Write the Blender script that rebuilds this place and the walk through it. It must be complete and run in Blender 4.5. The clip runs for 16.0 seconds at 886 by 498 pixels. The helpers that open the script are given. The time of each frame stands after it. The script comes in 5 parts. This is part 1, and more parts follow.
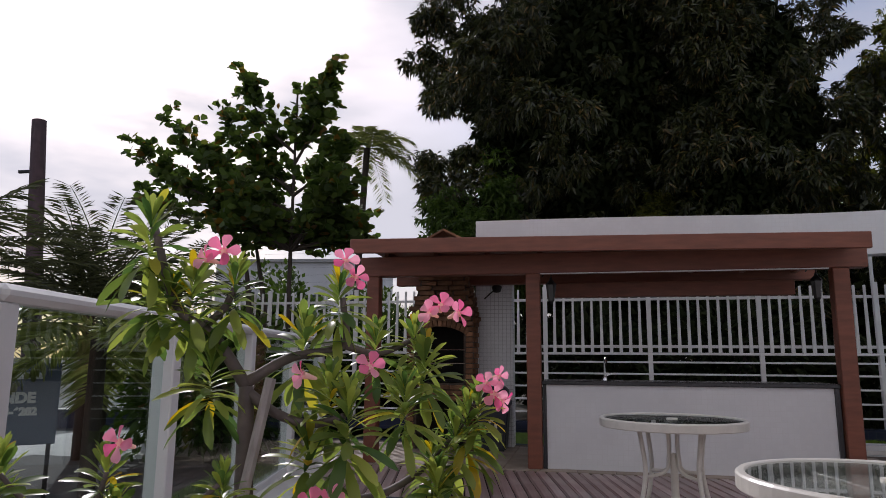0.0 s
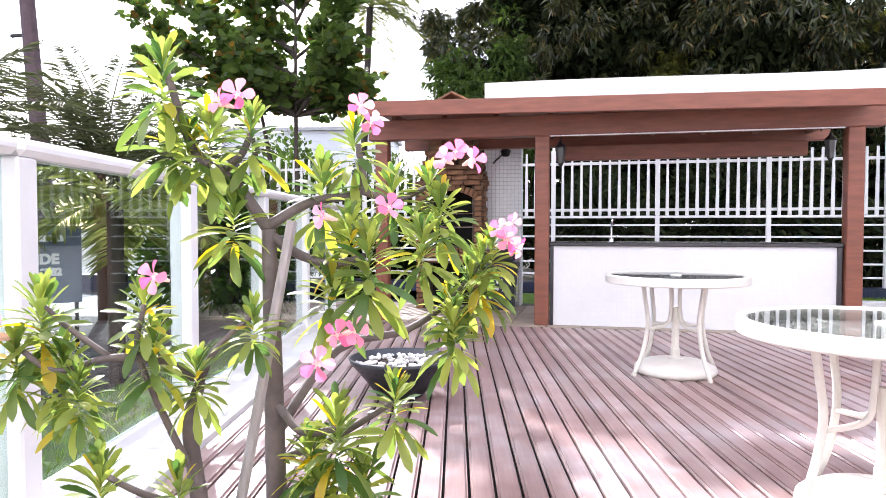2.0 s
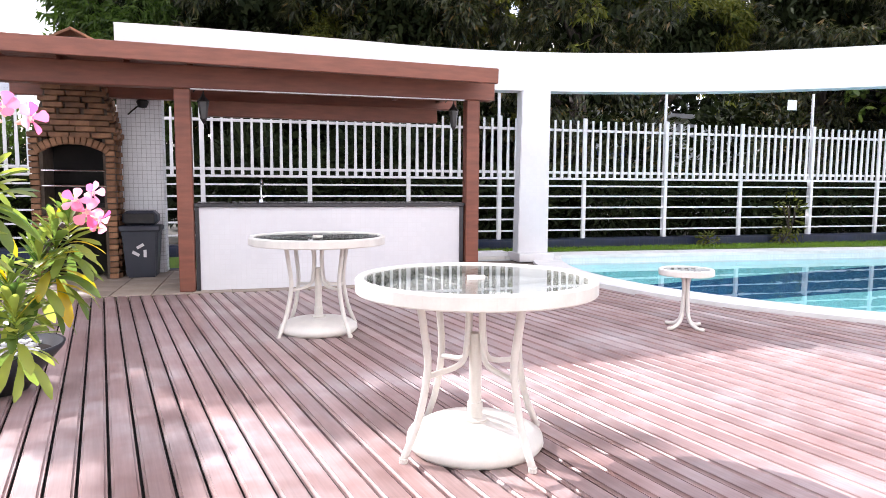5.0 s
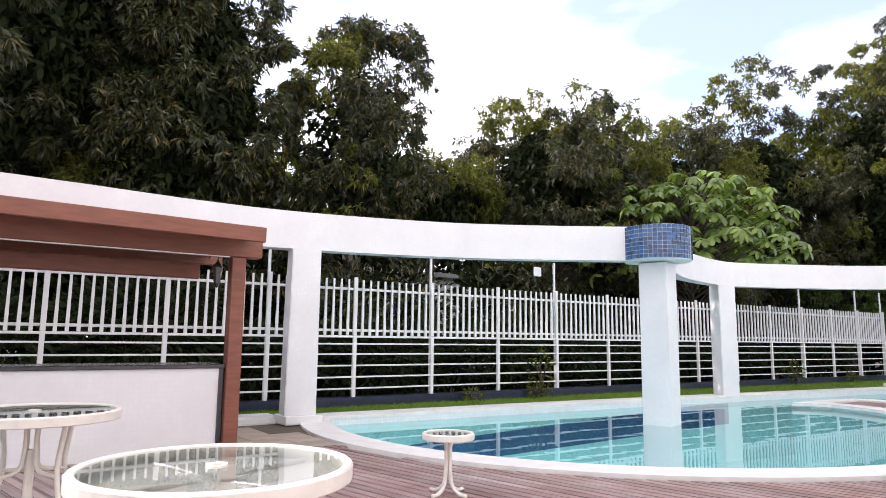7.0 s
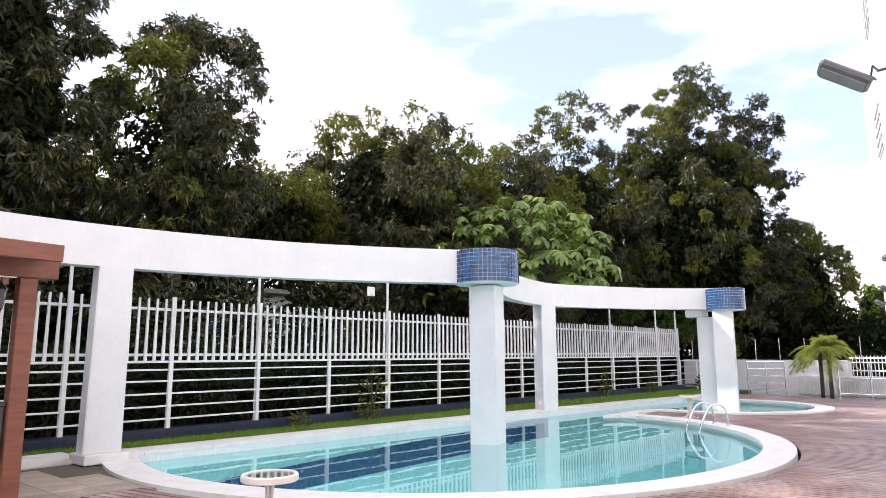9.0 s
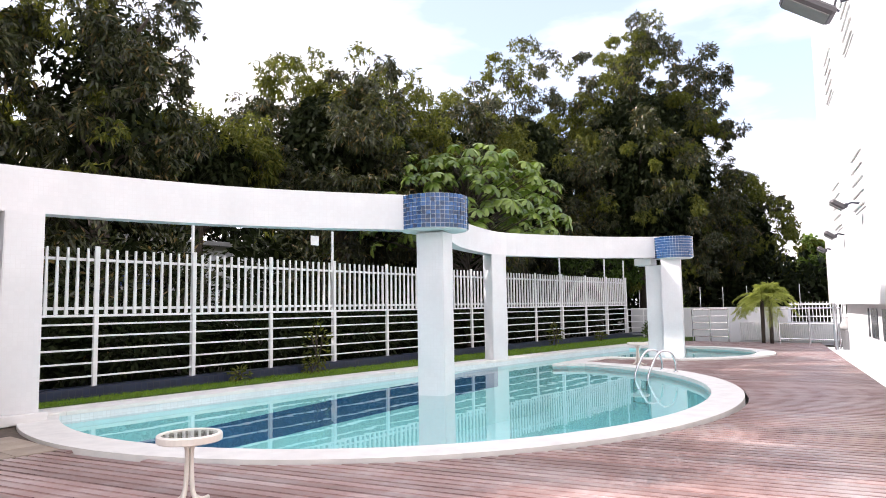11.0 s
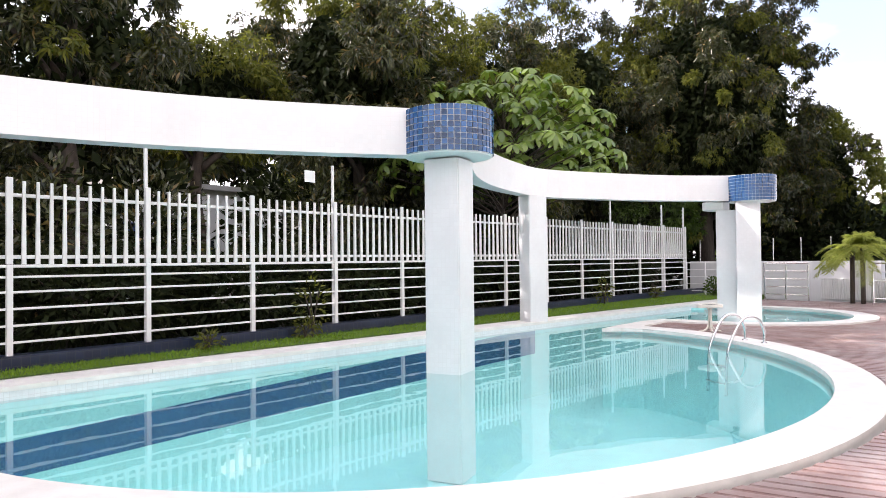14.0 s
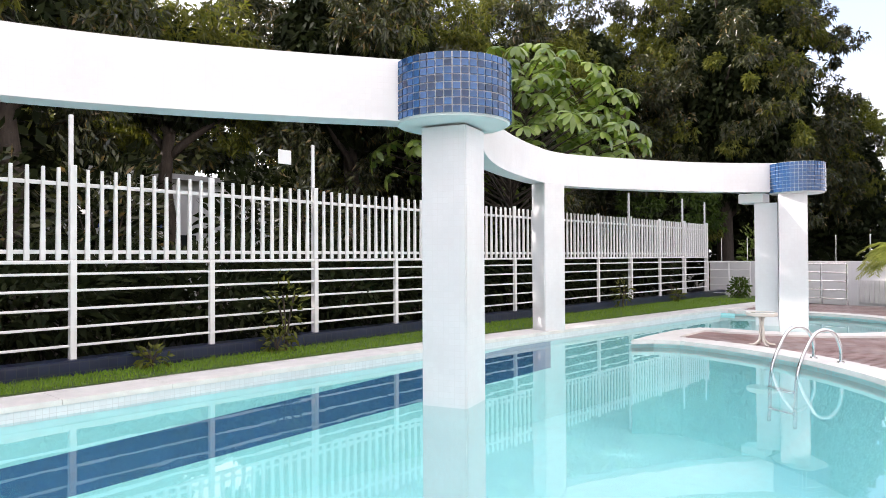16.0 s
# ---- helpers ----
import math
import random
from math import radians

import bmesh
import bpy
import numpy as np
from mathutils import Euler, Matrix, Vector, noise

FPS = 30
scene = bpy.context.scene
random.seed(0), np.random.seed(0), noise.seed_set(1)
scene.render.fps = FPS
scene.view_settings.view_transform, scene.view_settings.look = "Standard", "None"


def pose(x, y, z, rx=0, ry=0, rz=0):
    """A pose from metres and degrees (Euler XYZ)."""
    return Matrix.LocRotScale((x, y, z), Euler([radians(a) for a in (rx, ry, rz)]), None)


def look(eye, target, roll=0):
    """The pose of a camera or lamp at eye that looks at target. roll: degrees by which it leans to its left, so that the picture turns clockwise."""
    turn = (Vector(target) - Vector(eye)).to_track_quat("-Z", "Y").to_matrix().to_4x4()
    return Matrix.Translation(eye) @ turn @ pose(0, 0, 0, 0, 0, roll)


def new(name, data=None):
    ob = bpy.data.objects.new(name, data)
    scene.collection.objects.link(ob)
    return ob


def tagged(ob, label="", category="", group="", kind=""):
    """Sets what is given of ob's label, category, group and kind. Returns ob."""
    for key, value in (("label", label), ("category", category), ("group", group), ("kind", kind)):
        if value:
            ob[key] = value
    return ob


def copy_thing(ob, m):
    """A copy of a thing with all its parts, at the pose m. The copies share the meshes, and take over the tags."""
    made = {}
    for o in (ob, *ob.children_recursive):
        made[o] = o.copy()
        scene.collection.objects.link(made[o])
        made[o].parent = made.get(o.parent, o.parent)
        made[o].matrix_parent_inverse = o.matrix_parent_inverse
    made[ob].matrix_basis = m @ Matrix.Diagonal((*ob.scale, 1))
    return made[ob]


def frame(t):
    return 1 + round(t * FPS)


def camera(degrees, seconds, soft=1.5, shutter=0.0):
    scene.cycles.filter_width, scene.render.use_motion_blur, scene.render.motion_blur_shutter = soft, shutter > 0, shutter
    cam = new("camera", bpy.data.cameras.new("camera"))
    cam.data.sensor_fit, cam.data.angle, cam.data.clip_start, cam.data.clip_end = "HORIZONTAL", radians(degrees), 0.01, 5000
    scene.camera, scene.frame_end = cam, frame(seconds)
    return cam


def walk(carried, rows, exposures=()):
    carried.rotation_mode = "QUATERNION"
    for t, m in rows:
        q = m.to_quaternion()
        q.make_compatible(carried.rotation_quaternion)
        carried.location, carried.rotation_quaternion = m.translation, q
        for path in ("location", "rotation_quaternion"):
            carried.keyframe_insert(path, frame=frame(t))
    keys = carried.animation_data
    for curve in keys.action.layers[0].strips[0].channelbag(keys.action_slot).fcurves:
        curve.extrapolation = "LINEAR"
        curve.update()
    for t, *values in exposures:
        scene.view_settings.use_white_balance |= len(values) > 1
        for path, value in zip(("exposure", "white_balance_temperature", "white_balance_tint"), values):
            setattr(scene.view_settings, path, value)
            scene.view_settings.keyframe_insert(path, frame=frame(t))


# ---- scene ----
cam = camera(67.4, 16.0, soft=0.65)
PATH = [
    (0, (2.117, -0.115, 1.165), (1.706, 1.814, 1.494), 0.4),
    (0.5, (2.103, -0.11, 1.152), (1.685, 1.834, 1.365), 0.3),
    (1, (2.104, -0.115, 1.138), (1.677, 1.835, 1.26), 0.1),
    (1.5, (2.093, -0.113, 1.12), (1.663, 1.84, 1.162), 0.0),
    (2, (2.099, -0.132, 1.104), (1.663, 1.819, 1.041), 0.0),
    (2.5, (2.104, -0.151, 1.091), (1.669, 1.796, 0.949), -0.1),
    (3, (2.132, -0.142, 1.084), (1.717, 1.807, 0.907), -0.3),
    (3.5, (2.165, -0.115, 1.093), (1.861, 1.852, 0.899), -0.3),
    (4, (2.203, -0.079, 1.114), (2.14, 1.91, 0.918), -0.2),
    (4.5, (2.203, -0.076, 1.135), (2.45, 1.899, 0.939), 0.2),
    (5, (2.272, -0.057, 1.142), (2.811, 1.86, 0.953), 0.3),
    (5.2, (2.265, -0.065, 1.148), (2.901, 1.822, 0.962), 0.3),
    (7.3, (2.409, -0.021, 1.287), (3.584, 1.566, 1.603), 0.4),
    (7.5, (2.422, -0.032, 1.325), (3.634, 1.525, 1.654), 0.2),
    (8, (2.463, -0.046, 1.328), (3.808, 1.395, 1.667), -0.1),
    (8.5, (2.494, 0.028, 1.376), (3.931, 1.38, 1.704), -0.1),
    (9, (2.51, 0.078, 1.378), (3.998, 1.376, 1.692), -0.2),
    (9.5, (2.567, 0.075, 1.357), (4.1, 1.325, 1.652), -0.3),
    (12, (3.547, 0.718, 1.282), (5.151, 1.907, 1.399), -0.6),
    (12.5, (3.973, 0.925, 1.262), (5.569, 2.125, 1.358), -0.6),
    (13, (4.423, 1.199, 1.301), (5.965, 2.47, 1.372), -0.5),
    (13.5, (4.856, 1.456, 1.291), (6.391, 2.738, 1.342), -0.5),
    (14, (5.305, 1.699, 1.301), (6.82, 3.005, 1.334), -0.6),
    (14.5, (5.68, 2.048, 1.287), (7.197, 3.351, 1.323), -0.5),
    (15, (6.061, 2.331, 1.311), (7.578, 3.634, 1.34), -0.4),
    (15.5, (6.419, 2.662, 1.281), (7.929, 3.974, 1.31), -0.5),
    (16, (6.705, 2.948, 1.307), (8.222, 4.251, 1.333), -0.3),
]
walk(cam, [(t, look(eye, target, roll)) for t, eye, target, roll in PATH],
     exposures=[(t, stops, kelvin, 20) for t, stops, kelvin in (
         (0.0, -1.25, 6150), (0.5, -0.4, 6150), (1.0, 0.55, 6150), (1.5, 1.05, 6100), (2.0, 1.12, 6000), (2.5, 1.2, 6000), (3.5, 1.15, 6000),
         (5.0, 0.90, 6100), (7.5, 0.56, 6450), (9.5, 0.56, 6450), (12.0, 0.60, 6600), (16.0, 0.70, 6650))])

# ---- daylight: sun ahead of the first view and to its left, bright haze round it, thin clouds ----
SUN_EL, SUN_AZ = radians(33), radians(-36)
world = bpy.data.worlds.new("sky")
scene.world = world
world.use_nodes = True
wn, wl = world.node_tree.nodes, world.node_tree.links
wn.clear()
w_out = wn.new("ShaderNodeOutputWorld")
w_bg = wn.new("ShaderNodeBackground")
w_sky = wn.new("ShaderNodeTexSky")
w_sky.sky_type = "NISHITA"
w_sky.sun_disc = False
w_sky.sun_elevation, w_sky.sun_rotation = SUN_EL, SUN_AZ
w_sky.dust_density, w_sky.ozone_density = 2.5, 1.5
w_co = wn.new("ShaderNodeTexCoord")
w_map = wn.new("ShaderNodeMapping")
w_map.inputs["Scale"].default_value = (1.0, 1.0, 3.2)
w_no = wn.new("ShaderNodeTexNoise")
w_no.inputs["Scale"].default_value, w_no.inputs["Detail"].default_value = 1.7, 7.0
w_rp = wn.new("ShaderNodeValToRGB")
w_rp.color_ramp.elements[0].color = (0.22, 0.22, 0.22, 1)
w_rp.color_ramp.elements[0].position, w_rp.color_ramp.elements[1].position = 0.40, 0.62
w_mx = wn.new("ShaderNodeMix")
w_mx.data_type = "RGBA"
w_mx.inputs["B"].default_value = (10.8, 10.9, 11.1, 1)
wl.new(w_co.outputs["Generated"], w_map.inputs["Vector"])
wl.new(w_map.outputs["Vector"], w_no.inputs["Vector"])
wl.new(w_no.outputs["Fac"], w_rp.inputs["Fac"])
wl.new(w_rp.outputs["Color"], w_mx.inputs["Factor"])
w_hs = wn.new("ShaderNodeHueSaturation")
w_hs.inputs["Saturation"].default_value, w_hs.inputs["Value"].default_value = 1.25, 1.45
wl.new(w_sky.outputs["Color"], w_hs.inputs["Color"])
wl.new(w_hs.outputs["Color"], w_mx.inputs["A"])
wl.new(w_mx.outputs["Result"], w_bg.inputs["Color"])
w_bg.inputs["Strength"].default_value = 0.15
wl.new(w_bg.outputs["Background"], w_out.inputs["Surface"])
sun = new("sun", bpy.data.lights.new("sun", "SUN"))
sun.data.energy, sun.data.angle, sun.data.color = 5.0, radians(0.55), (1.0, 0.965, 0.91)
sun.matrix_world = look((0, 0, 30), (-math.sin(SUN_AZ) * math.cos(SUN_EL), -math.cos(SUN_AZ) * math.cos(SUN_EL), 30 - math.sin(SUN_EL)))


# ---- materials ----
def material(name, col, rough=0.6, metal=0.0, var=0.25, scale=8.0, fine=90.0, bump=0.15, col2=None, spec=0.5, rnd=0.0, stretch=(1, 1, 1), coords="Object"):
    """Principled surface with stains at one scale, grain at a finer one and a little relief."""
    m = bpy.data.materials.new(name)
    m.use_nodes = True
    n, l = m.node_tree.nodes, m.node_tree.links
    b = n["Principled BSDF"]
    b.inputs["Roughness"].default_value, b.inputs["Metallic"].default_value = rough, metal
    b.inputs["Specular IOR Level"].default_value = spec
    tc, mp = n.new("ShaderNodeTexCoord"), n.new("ShaderNodeMapping")
    mp.inputs["Scale"].default_value = stretch
    l.new(tc.outputs[coords], mp.inputs["Vector"])
    big, small = n.new("ShaderNodeTexNoise"), n.new("ShaderNodeTexNoise")
    big.inputs["Scale"].default_value, big.inputs["Detail"].default_value = scale, 5
    small.inputs["Scale"].default_value, small.inputs["Detail"].default_value = fine, 3
    for t in (big, small):
        l.new(mp.outputs["Vector"], t.inputs["Vector"])
    ramp = n.new("ShaderNodeValToRGB")
    dark = col2 or tuple(c * (1 - var) for c in col)
    ramp.color_ramp.elements[0].color, ramp.color_ramp.elements[1].color = (*dark, 1), (*col, 1)
    ramp.color_ramp.elements[0].position, ramp.color_ramp.elements[1].position = 0.3, 0.68
    l.new(big.outputs["Fac"], ramp.inputs["Fac"])
    mix = n.new("ShaderNodeMix")
    mix.data_type, mix.blend_type = "RGBA", "MULTIPLY"
    mix.inputs["Factor"].default_value = var * 0.8
    l.new(ramp.outputs["Color"], mix.inputs["A"])
    l.new(small.outputs["Fac"], mix.inputs["B"])
    last = mix.outputs["Result"]
    if rnd:
        inf, hsv, mul = n.new("ShaderNodeObjectInfo"), n.new("ShaderNodeHueSaturation"), n.new("ShaderNodeMapRange")
        mul.inputs["To Min"].default_value, mul.inputs["To Max"].default_value = 1 - rnd, 1 + rnd
        l.new(inf.outputs["Random"], mul.inputs["Value"])
        l.new(mul.outputs["Result"], hsv.inputs["Value"])
        l.new(last, hsv.inputs["Color"])
        last = hsv.outputs["Color"]
    l.new(last, b.inputs["Base Color"])
    if bump:
        bp = n.new("ShaderNodeBump")
        bp.inputs["Strength"].default_value, bp.inputs["Distance"].default_value = bump, 0.004
        l.new(small.outputs["Fac"], bp.inputs["Height"])
        l.new(bp.outputs["Normal"], b.inputs["Normal"])
    return m


def mosaic(name, col, joint, size, rough, jitter=0.0, bump=0.3, gap=0.05):
    """Small square glazed tiles on a wall: joints run both ways."""
    m = material(name, col, rough, var=0.08, scale=2.0, bump=0)
    n, l = m.node_tree.nodes, m.node_tree.links
    b = n["Principled BSDF"]
    src = b.inputs["Base Color"].links[0].from_socket
    tc = n.new("ShaderNodeTexCoord")
    br = n.new("ShaderNodeTexBrick")
    br.offset, br.squash = 0.0, 1.0
    br.inputs["Scale"].default_value = 1.0
    br.inputs["Brick Width"].default_value = br.inputs["Row Height"].default_value = size
    br.inputs["Mortar Size"].default_value = size * gap
    br.inputs["Mortar"].default_value = (*joint, 1)
    l.new(tc.outputs["UV"], br.inputs["Vector"])
    l.new(src, br.inputs["Color1"])
    dk = n.new("ShaderNodeMix")
    dk.data_type, dk.blend_type = "RGBA", "MULTIPLY"
    dk.inputs["Factor"].default_value = 1.0
    dk.inputs["B"].default_value = (1 - jitter, 1 - jitter, 1 - jitter, 1)
    l.new(src, dk.inputs["A"])
    l.new(dk.outputs["Result"], br.inputs["Color2"])
    l.new(br.outputs["Color"], b.inputs["Base Color"])
    bp = n.new("ShaderNodeBump")
    bp.inputs["Strength"].default_value, bp.inputs["Distance"].default_value = bump, 0.002
    bp.invert = True
    l.new(br.outputs["Fac"], bp.inputs["Height"])
    l.new(bp.outputs["Normal"], b.inputs["Normal"])
    return m


def leaf_material(name, col, col2, glow=0.35, rough=0.4, third=None, gloss=0.25):
    """Leaves: colour varies leaf by leaf, some light passes through."""
    m = bpy.data.materials.new(name)
    m.use_nodes = True
    n, l = m.node_tree.nodes, m.node_tree.links
    b, out = n["Principled BSDF"], n["Material Output"]
    geo, ramp = n.new("ShaderNodeNewGeometry"), n.new("ShaderNodeValToRGB")
    l.new(geo.outputs["Random Per Island"], ramp.inputs["Fac"])
    ramp.color_ramp.elements[0].color, ramp.color_ramp.elements[1].color = (*col, 1), (*col2, 1)
    if third:
        ramp.color_ramp.elements[1].position = 0.92
        e = ramp.color_ramp.elements.new(0.97)
        e.color = (*third, 1)
    l.new(ramp.outputs["Color"], b.inputs["Base Color"])
    b.inputs["Roughness"].default_value = rough
    b.inputs["Specular IOR Level"].default_value = gloss
    tr, mx = n.new("ShaderNodeBsdfTranslucent"), n.new("ShaderNodeMixShader")
    hs = n.new("ShaderNodeHueSaturation")
    hs.inputs["Value"].default_value, hs.inputs["Saturation"].default_value = 1.7, 1.1
    l.new(ramp.outputs["Color"], hs.inputs["Color"])
    l.new(hs.outputs["Color"], tr.inputs["Color"])
    mx.inputs["Fac"].default_value = glow
    l.new(b.outputs["BSDF"], mx.inputs[1])
    l.new(tr.outputs["BSDF"], mx.inputs[2])
    l.new(mx.outputs["Shader"], out.inputs["Surface"])
    return m


def glassy(name, tint, base=0.04, ripple=0.0, rough=0.0, cloudy=None):
    """A clear sheet: light passes tinted, and it mirrors more at grazing angles."""
    m = bpy.data.materials.new(name)
    m.use_nodes = True
    n, l = m.node_tree.nodes, m.node_tree.links
    n.remove(n["Principled BSDF"])
    out = n["Material Output"]
    t, g, f, mx = n.new("ShaderNodeBsdfTransparent"), n.new("ShaderNodeBsdfGlossy"), n.new("ShaderNodeLayerWeight"), n.new("ShaderNodeMixShader")
    t.inputs["Color"].default_value = (*tint, 1)
    g.inputs["Roughness"].default_value = rough
    f.inputs["Blend"].default_value = 0.5
    pw, mr = n.new("ShaderNodeMath"), n.new("ShaderNodeMapRange")
    pw.operation = "POWER"
    pw.inputs[1].default_value = 5.0
    mr.inputs["To Min"].default_value = base
    l.new(f.outputs["Facing"], pw.inputs[0])
    l.new(pw.outputs["Value"], mr.inputs["Value"])
    if ripple:
        tc, no, bp = n.new("ShaderNodeTexCoord"), n.new("ShaderNodeTexNoise"), n.new("ShaderNodeBump")
        no.inputs["Scale"].default_value, no.inputs["Detail"].default_value = 2.2, 2
        bp.inputs["Strength"].default_value, bp.inputs["Distance"].default_value = ripple, 0.02
        l.new(tc.outputs["Object"], no.inputs["Vector"])
        l.new(no.outputs["Fac"], bp.inputs["Height"])
        l.new(bp.outputs["Normal"], g.inputs["Normal"])
        l.new(bp.outputs["Normal"], f.inputs["Normal"])
    l.new(mr.outputs["Result"], mx.inputs["Fac"])
    body = t.outputs["BSDF"]
    if cloudy:
        df, bl = n.new("ShaderNodeBsdfDiffuse"), n.new("ShaderNodeMixShader")
        df.inputs["Color"].default_value = (*cloudy, 1)
        bl.inputs["Fac"].default_value = 0.075
        l.new(body, bl.inputs[1])
        l.new(df.outputs["BSDF"], bl.inputs[2])
        body = bl.outputs["Shader"]
    l.new(body, mx.inputs[1])
    l.new(g.outputs["BSDF"], mx.inputs[2])
    l.new(mx.outputs["Shader"], out.inputs["Surface"])
    return m


def deck_wood(name):
    """Worn hardwood boards: red-brown and silvered patches, fine grain along the board, polished in places."""
    m = bpy.data.materials.new(name)
    m.use_nodes = True
    n, l = m.node_tree.nodes, m.node_tree.links
    b = n["Principled BSDF"]

    def noise(coords, stretch, scale, detail):
        mp, no = n.new("ShaderNodeMapping"), n.new("ShaderNodeTexNoise")
        mp.inputs["Scale"].default_value = stretch
        no.inputs["Scale"].default_value, no.inputs["Detail"].default_value = scale, detail
        l.new(coords, mp.inputs["Vector"])
        l.new(mp.outputs["Vector"], no.inputs["Vector"])
        return no.outputs["Fac"]

    tc, geo, inf = n.new("ShaderNodeTexCoord"), n.new("ShaderNodeNewGeometry"), n.new("ShaderNodeObjectInfo")
    blotch = noise(geo.outputs["Position"], (1, 1, 1), 1.5, 5)
    smear = noise(geo.outputs["Position"], (1, 1, 1), 7.0, 4)
    grain = noise(tc.outputs["Object"], (60, 2.5, 10), 1.0, 3)
    ramp = n.new("ShaderNodeValToRGB")
    ramp.color_ramp.elements[0].color, ramp.color_ramp.elements[1].color = (0.24, 0.135, 0.118, 1), (0.50, 0.425, 0.41, 1)
    ramp.color_ramp.elements[0].position, ramp.color_ramp.elements[1].position = 0.28, 0.72
    mid = ramp.color_ramp.elements.new(0.5)
    mid.color = (0.36, 0.245, 0.225, 1)
    add = n.new("ShaderNodeMath")
    add.operation = "MULTIPLY_ADD"
    add.inputs[1].default_value = 0.35
    l.new(smear, add.inputs[0])
    half = n.new("ShaderNodeMath")
    half.operation = "MULTIPLY_ADD"
    half.inputs[1].default_value, half.inputs[2].default_value = 0.75, -0.05
    l.new(blotch, half.inputs[0])
    l.new(half.outputs["Value"], add.inputs[2])
    l.new(add.outputs["Value"], ramp.inputs["Fac"])
    mix = n.new("ShaderNodeMix")
    mix.data_type, mix.blend_type = "RGBA", "MULTIPLY"
    mix.inputs["Factor"].default_value = 0.45
    l.new(ramp.outputs["Color"], mix.inputs["A"])
    l.new(grain, mix.inputs["B"])
    hsv, val = n.new("ShaderNodeHueSaturation"), n.new("ShaderNodeMapRange")
    val.inputs["To Min"].default_value, val.inputs["To Max"].default_value = 0.88, 1.32
    l.new(inf.outputs["Random"], val.inputs["Value"])
    l.new(val.outputs["Result"], hsv.inputs["Value"])
    l.new(mix.outputs["Result"], hsv.inputs["Color"])
    l.new(hsv.outputs["Color"], b.inputs["Base Color"])
    rg = n.new("ShaderNodeMapRange")
    rg.inputs["To Min"].default_value, rg.inputs["To Max"].default_value = 0.24, 0.52
    l.new(smear, rg.inputs["Value"])
    l.new(rg.outputs["Result"], b.inputs["Roughness"])
    bp = n.new("ShaderNodeBump")
    bp.inputs["Strength"].default_value, bp.inputs["Distance"].default_value = 0.25, 0.003
    l.new(grain, bp.inputs["Height"])
    l.new(bp.outputs["Normal"], b.inputs["Normal"])
    return m


M_DECK = deck_wood("weathered_hardwood")
# Near-black: the shade below the deck joints, put into the colour.
M_UNDER = material("deck_gap_shade", (0.03, 0.025, 0.022), 0.9, var=0.3)
M_TIMBER = material("red_stained_timber", (0.25, 0.082, 0.046), 0.5, var=0.3, scale=4, fine=50, bump=0.2, stretch=(1, 6, 6))
M_WHITE = material("white_paint", (0.77, 0.765, 0.755), 0.45, var=0.08, scale=3, bump=0.06)
M_CREAM = material("cream_enamel", (0.75, 0.715, 0.64), 0.32, var=0.12, scale=9, bump=0.04)
M_TILE = mosaic("white_mosaic", (0.72, 0.72, 0.725), (0.64, 0.635, 0.63), 0.055, 0.35, 0.03, 0.12, 0.03)
M_TILE_OLD = mosaic("white_mosaic_dirty_joints", (0.78, 0.79, 0.80), (0.40, 0.40, 0.40), 0.055, 0.3, 0.06)
M_COPING = material("pale_stone_coping", (0.76, 0.74, 0.70), 0.6, var=0.14, scale=5, fine=120, bump=0.12)
M_BASIN = mosaic("pale_blue_pool_tile", (0.50, 0.91, 0.91), (0.46, 0.85, 0.86), 0.10, 0.35, 0.06)
M_WATERBAND = mosaic("white_blue_waterline_tile", (0.72, 0.76, 0.77), (0.58, 0.60, 0.60), 0.055, 0.3, 0.08)
M_BLUE = material("blue_glazed_tile", (0.028, 0.10, 0.25), 0.12, var=0.3, scale=20, bump=0.02, rnd=0.55)
M_BLUE_BAND = mosaic("dark_blue_tile", (0.014, 0.022, 0.058), (0.03, 0.034, 0.05), 0.10, 0.3, 0.3)
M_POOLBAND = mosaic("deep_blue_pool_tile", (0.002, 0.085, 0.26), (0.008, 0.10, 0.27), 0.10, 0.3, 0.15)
M_GROUT = material("grey_grout", (0.78, 0.79, 0.80), 0.8, var=0.1)
M_GRANITE = material("dark_granite", (0.05, 0.05, 0.055), 0.25, var=0.5, scale=60, fine=200, bump=0.02)
M_BRICK = material("old_clay_brick", (0.33, 0.17, 0.085), 0.85, var=0.45, scale=10, fine=70, bump=0.5, col2=(0.16, 0.075, 0.04), rnd=0.35)
M_MORTAR = material("sooty_mortar", (0.13, 0.10, 0.075), 0.9, var=0.4, scale=14)
M_SOOT = material("soot", (0.012, 0.011, 0.01), 0.9, var=0.5, scale=6)
M_STEEL = material("polished_steel", (0.75, 0.76, 0.78), 0.16, metal=1.0, var=0.08, bump=0.02)
M_GREY = material("grey_plastic", (0.035, 0.04, 0.056), 0.45, var=0.2, scale=5, bump=0.05)
M_GREYMETAL = material("grey_cast_metal", (0.09, 0.085, 0.09), 0.5, metal=0.3, var=0.2)
M_IRON = material("dark_iron", (0.03, 0.028, 0.027), 0.5, metal=0.4, var=0.4, scale=20)
M_STONE = material("mottled_patio_stone", (0.42, 0.345, 0.275), 0.65, var=0.4, scale=3, fine=40, bump=0.3, col2=(0.30, 0.235, 0.18), rnd=0.15)
M_PEBBLE = material("white_pebble", (0.72, 0.70, 0.66), 0.7, var=0.2, scale=20, rnd=0.25)
M_POT = material("dark_grey_pot", (0.022, 0.025, 0.032), 0.4, var=0.3, scale=6, bump=0.08)
M_SOIL = material("soil", (0.06, 0.04, 0.028), 0.95, var=0.5, scale=20, bump=0.6)
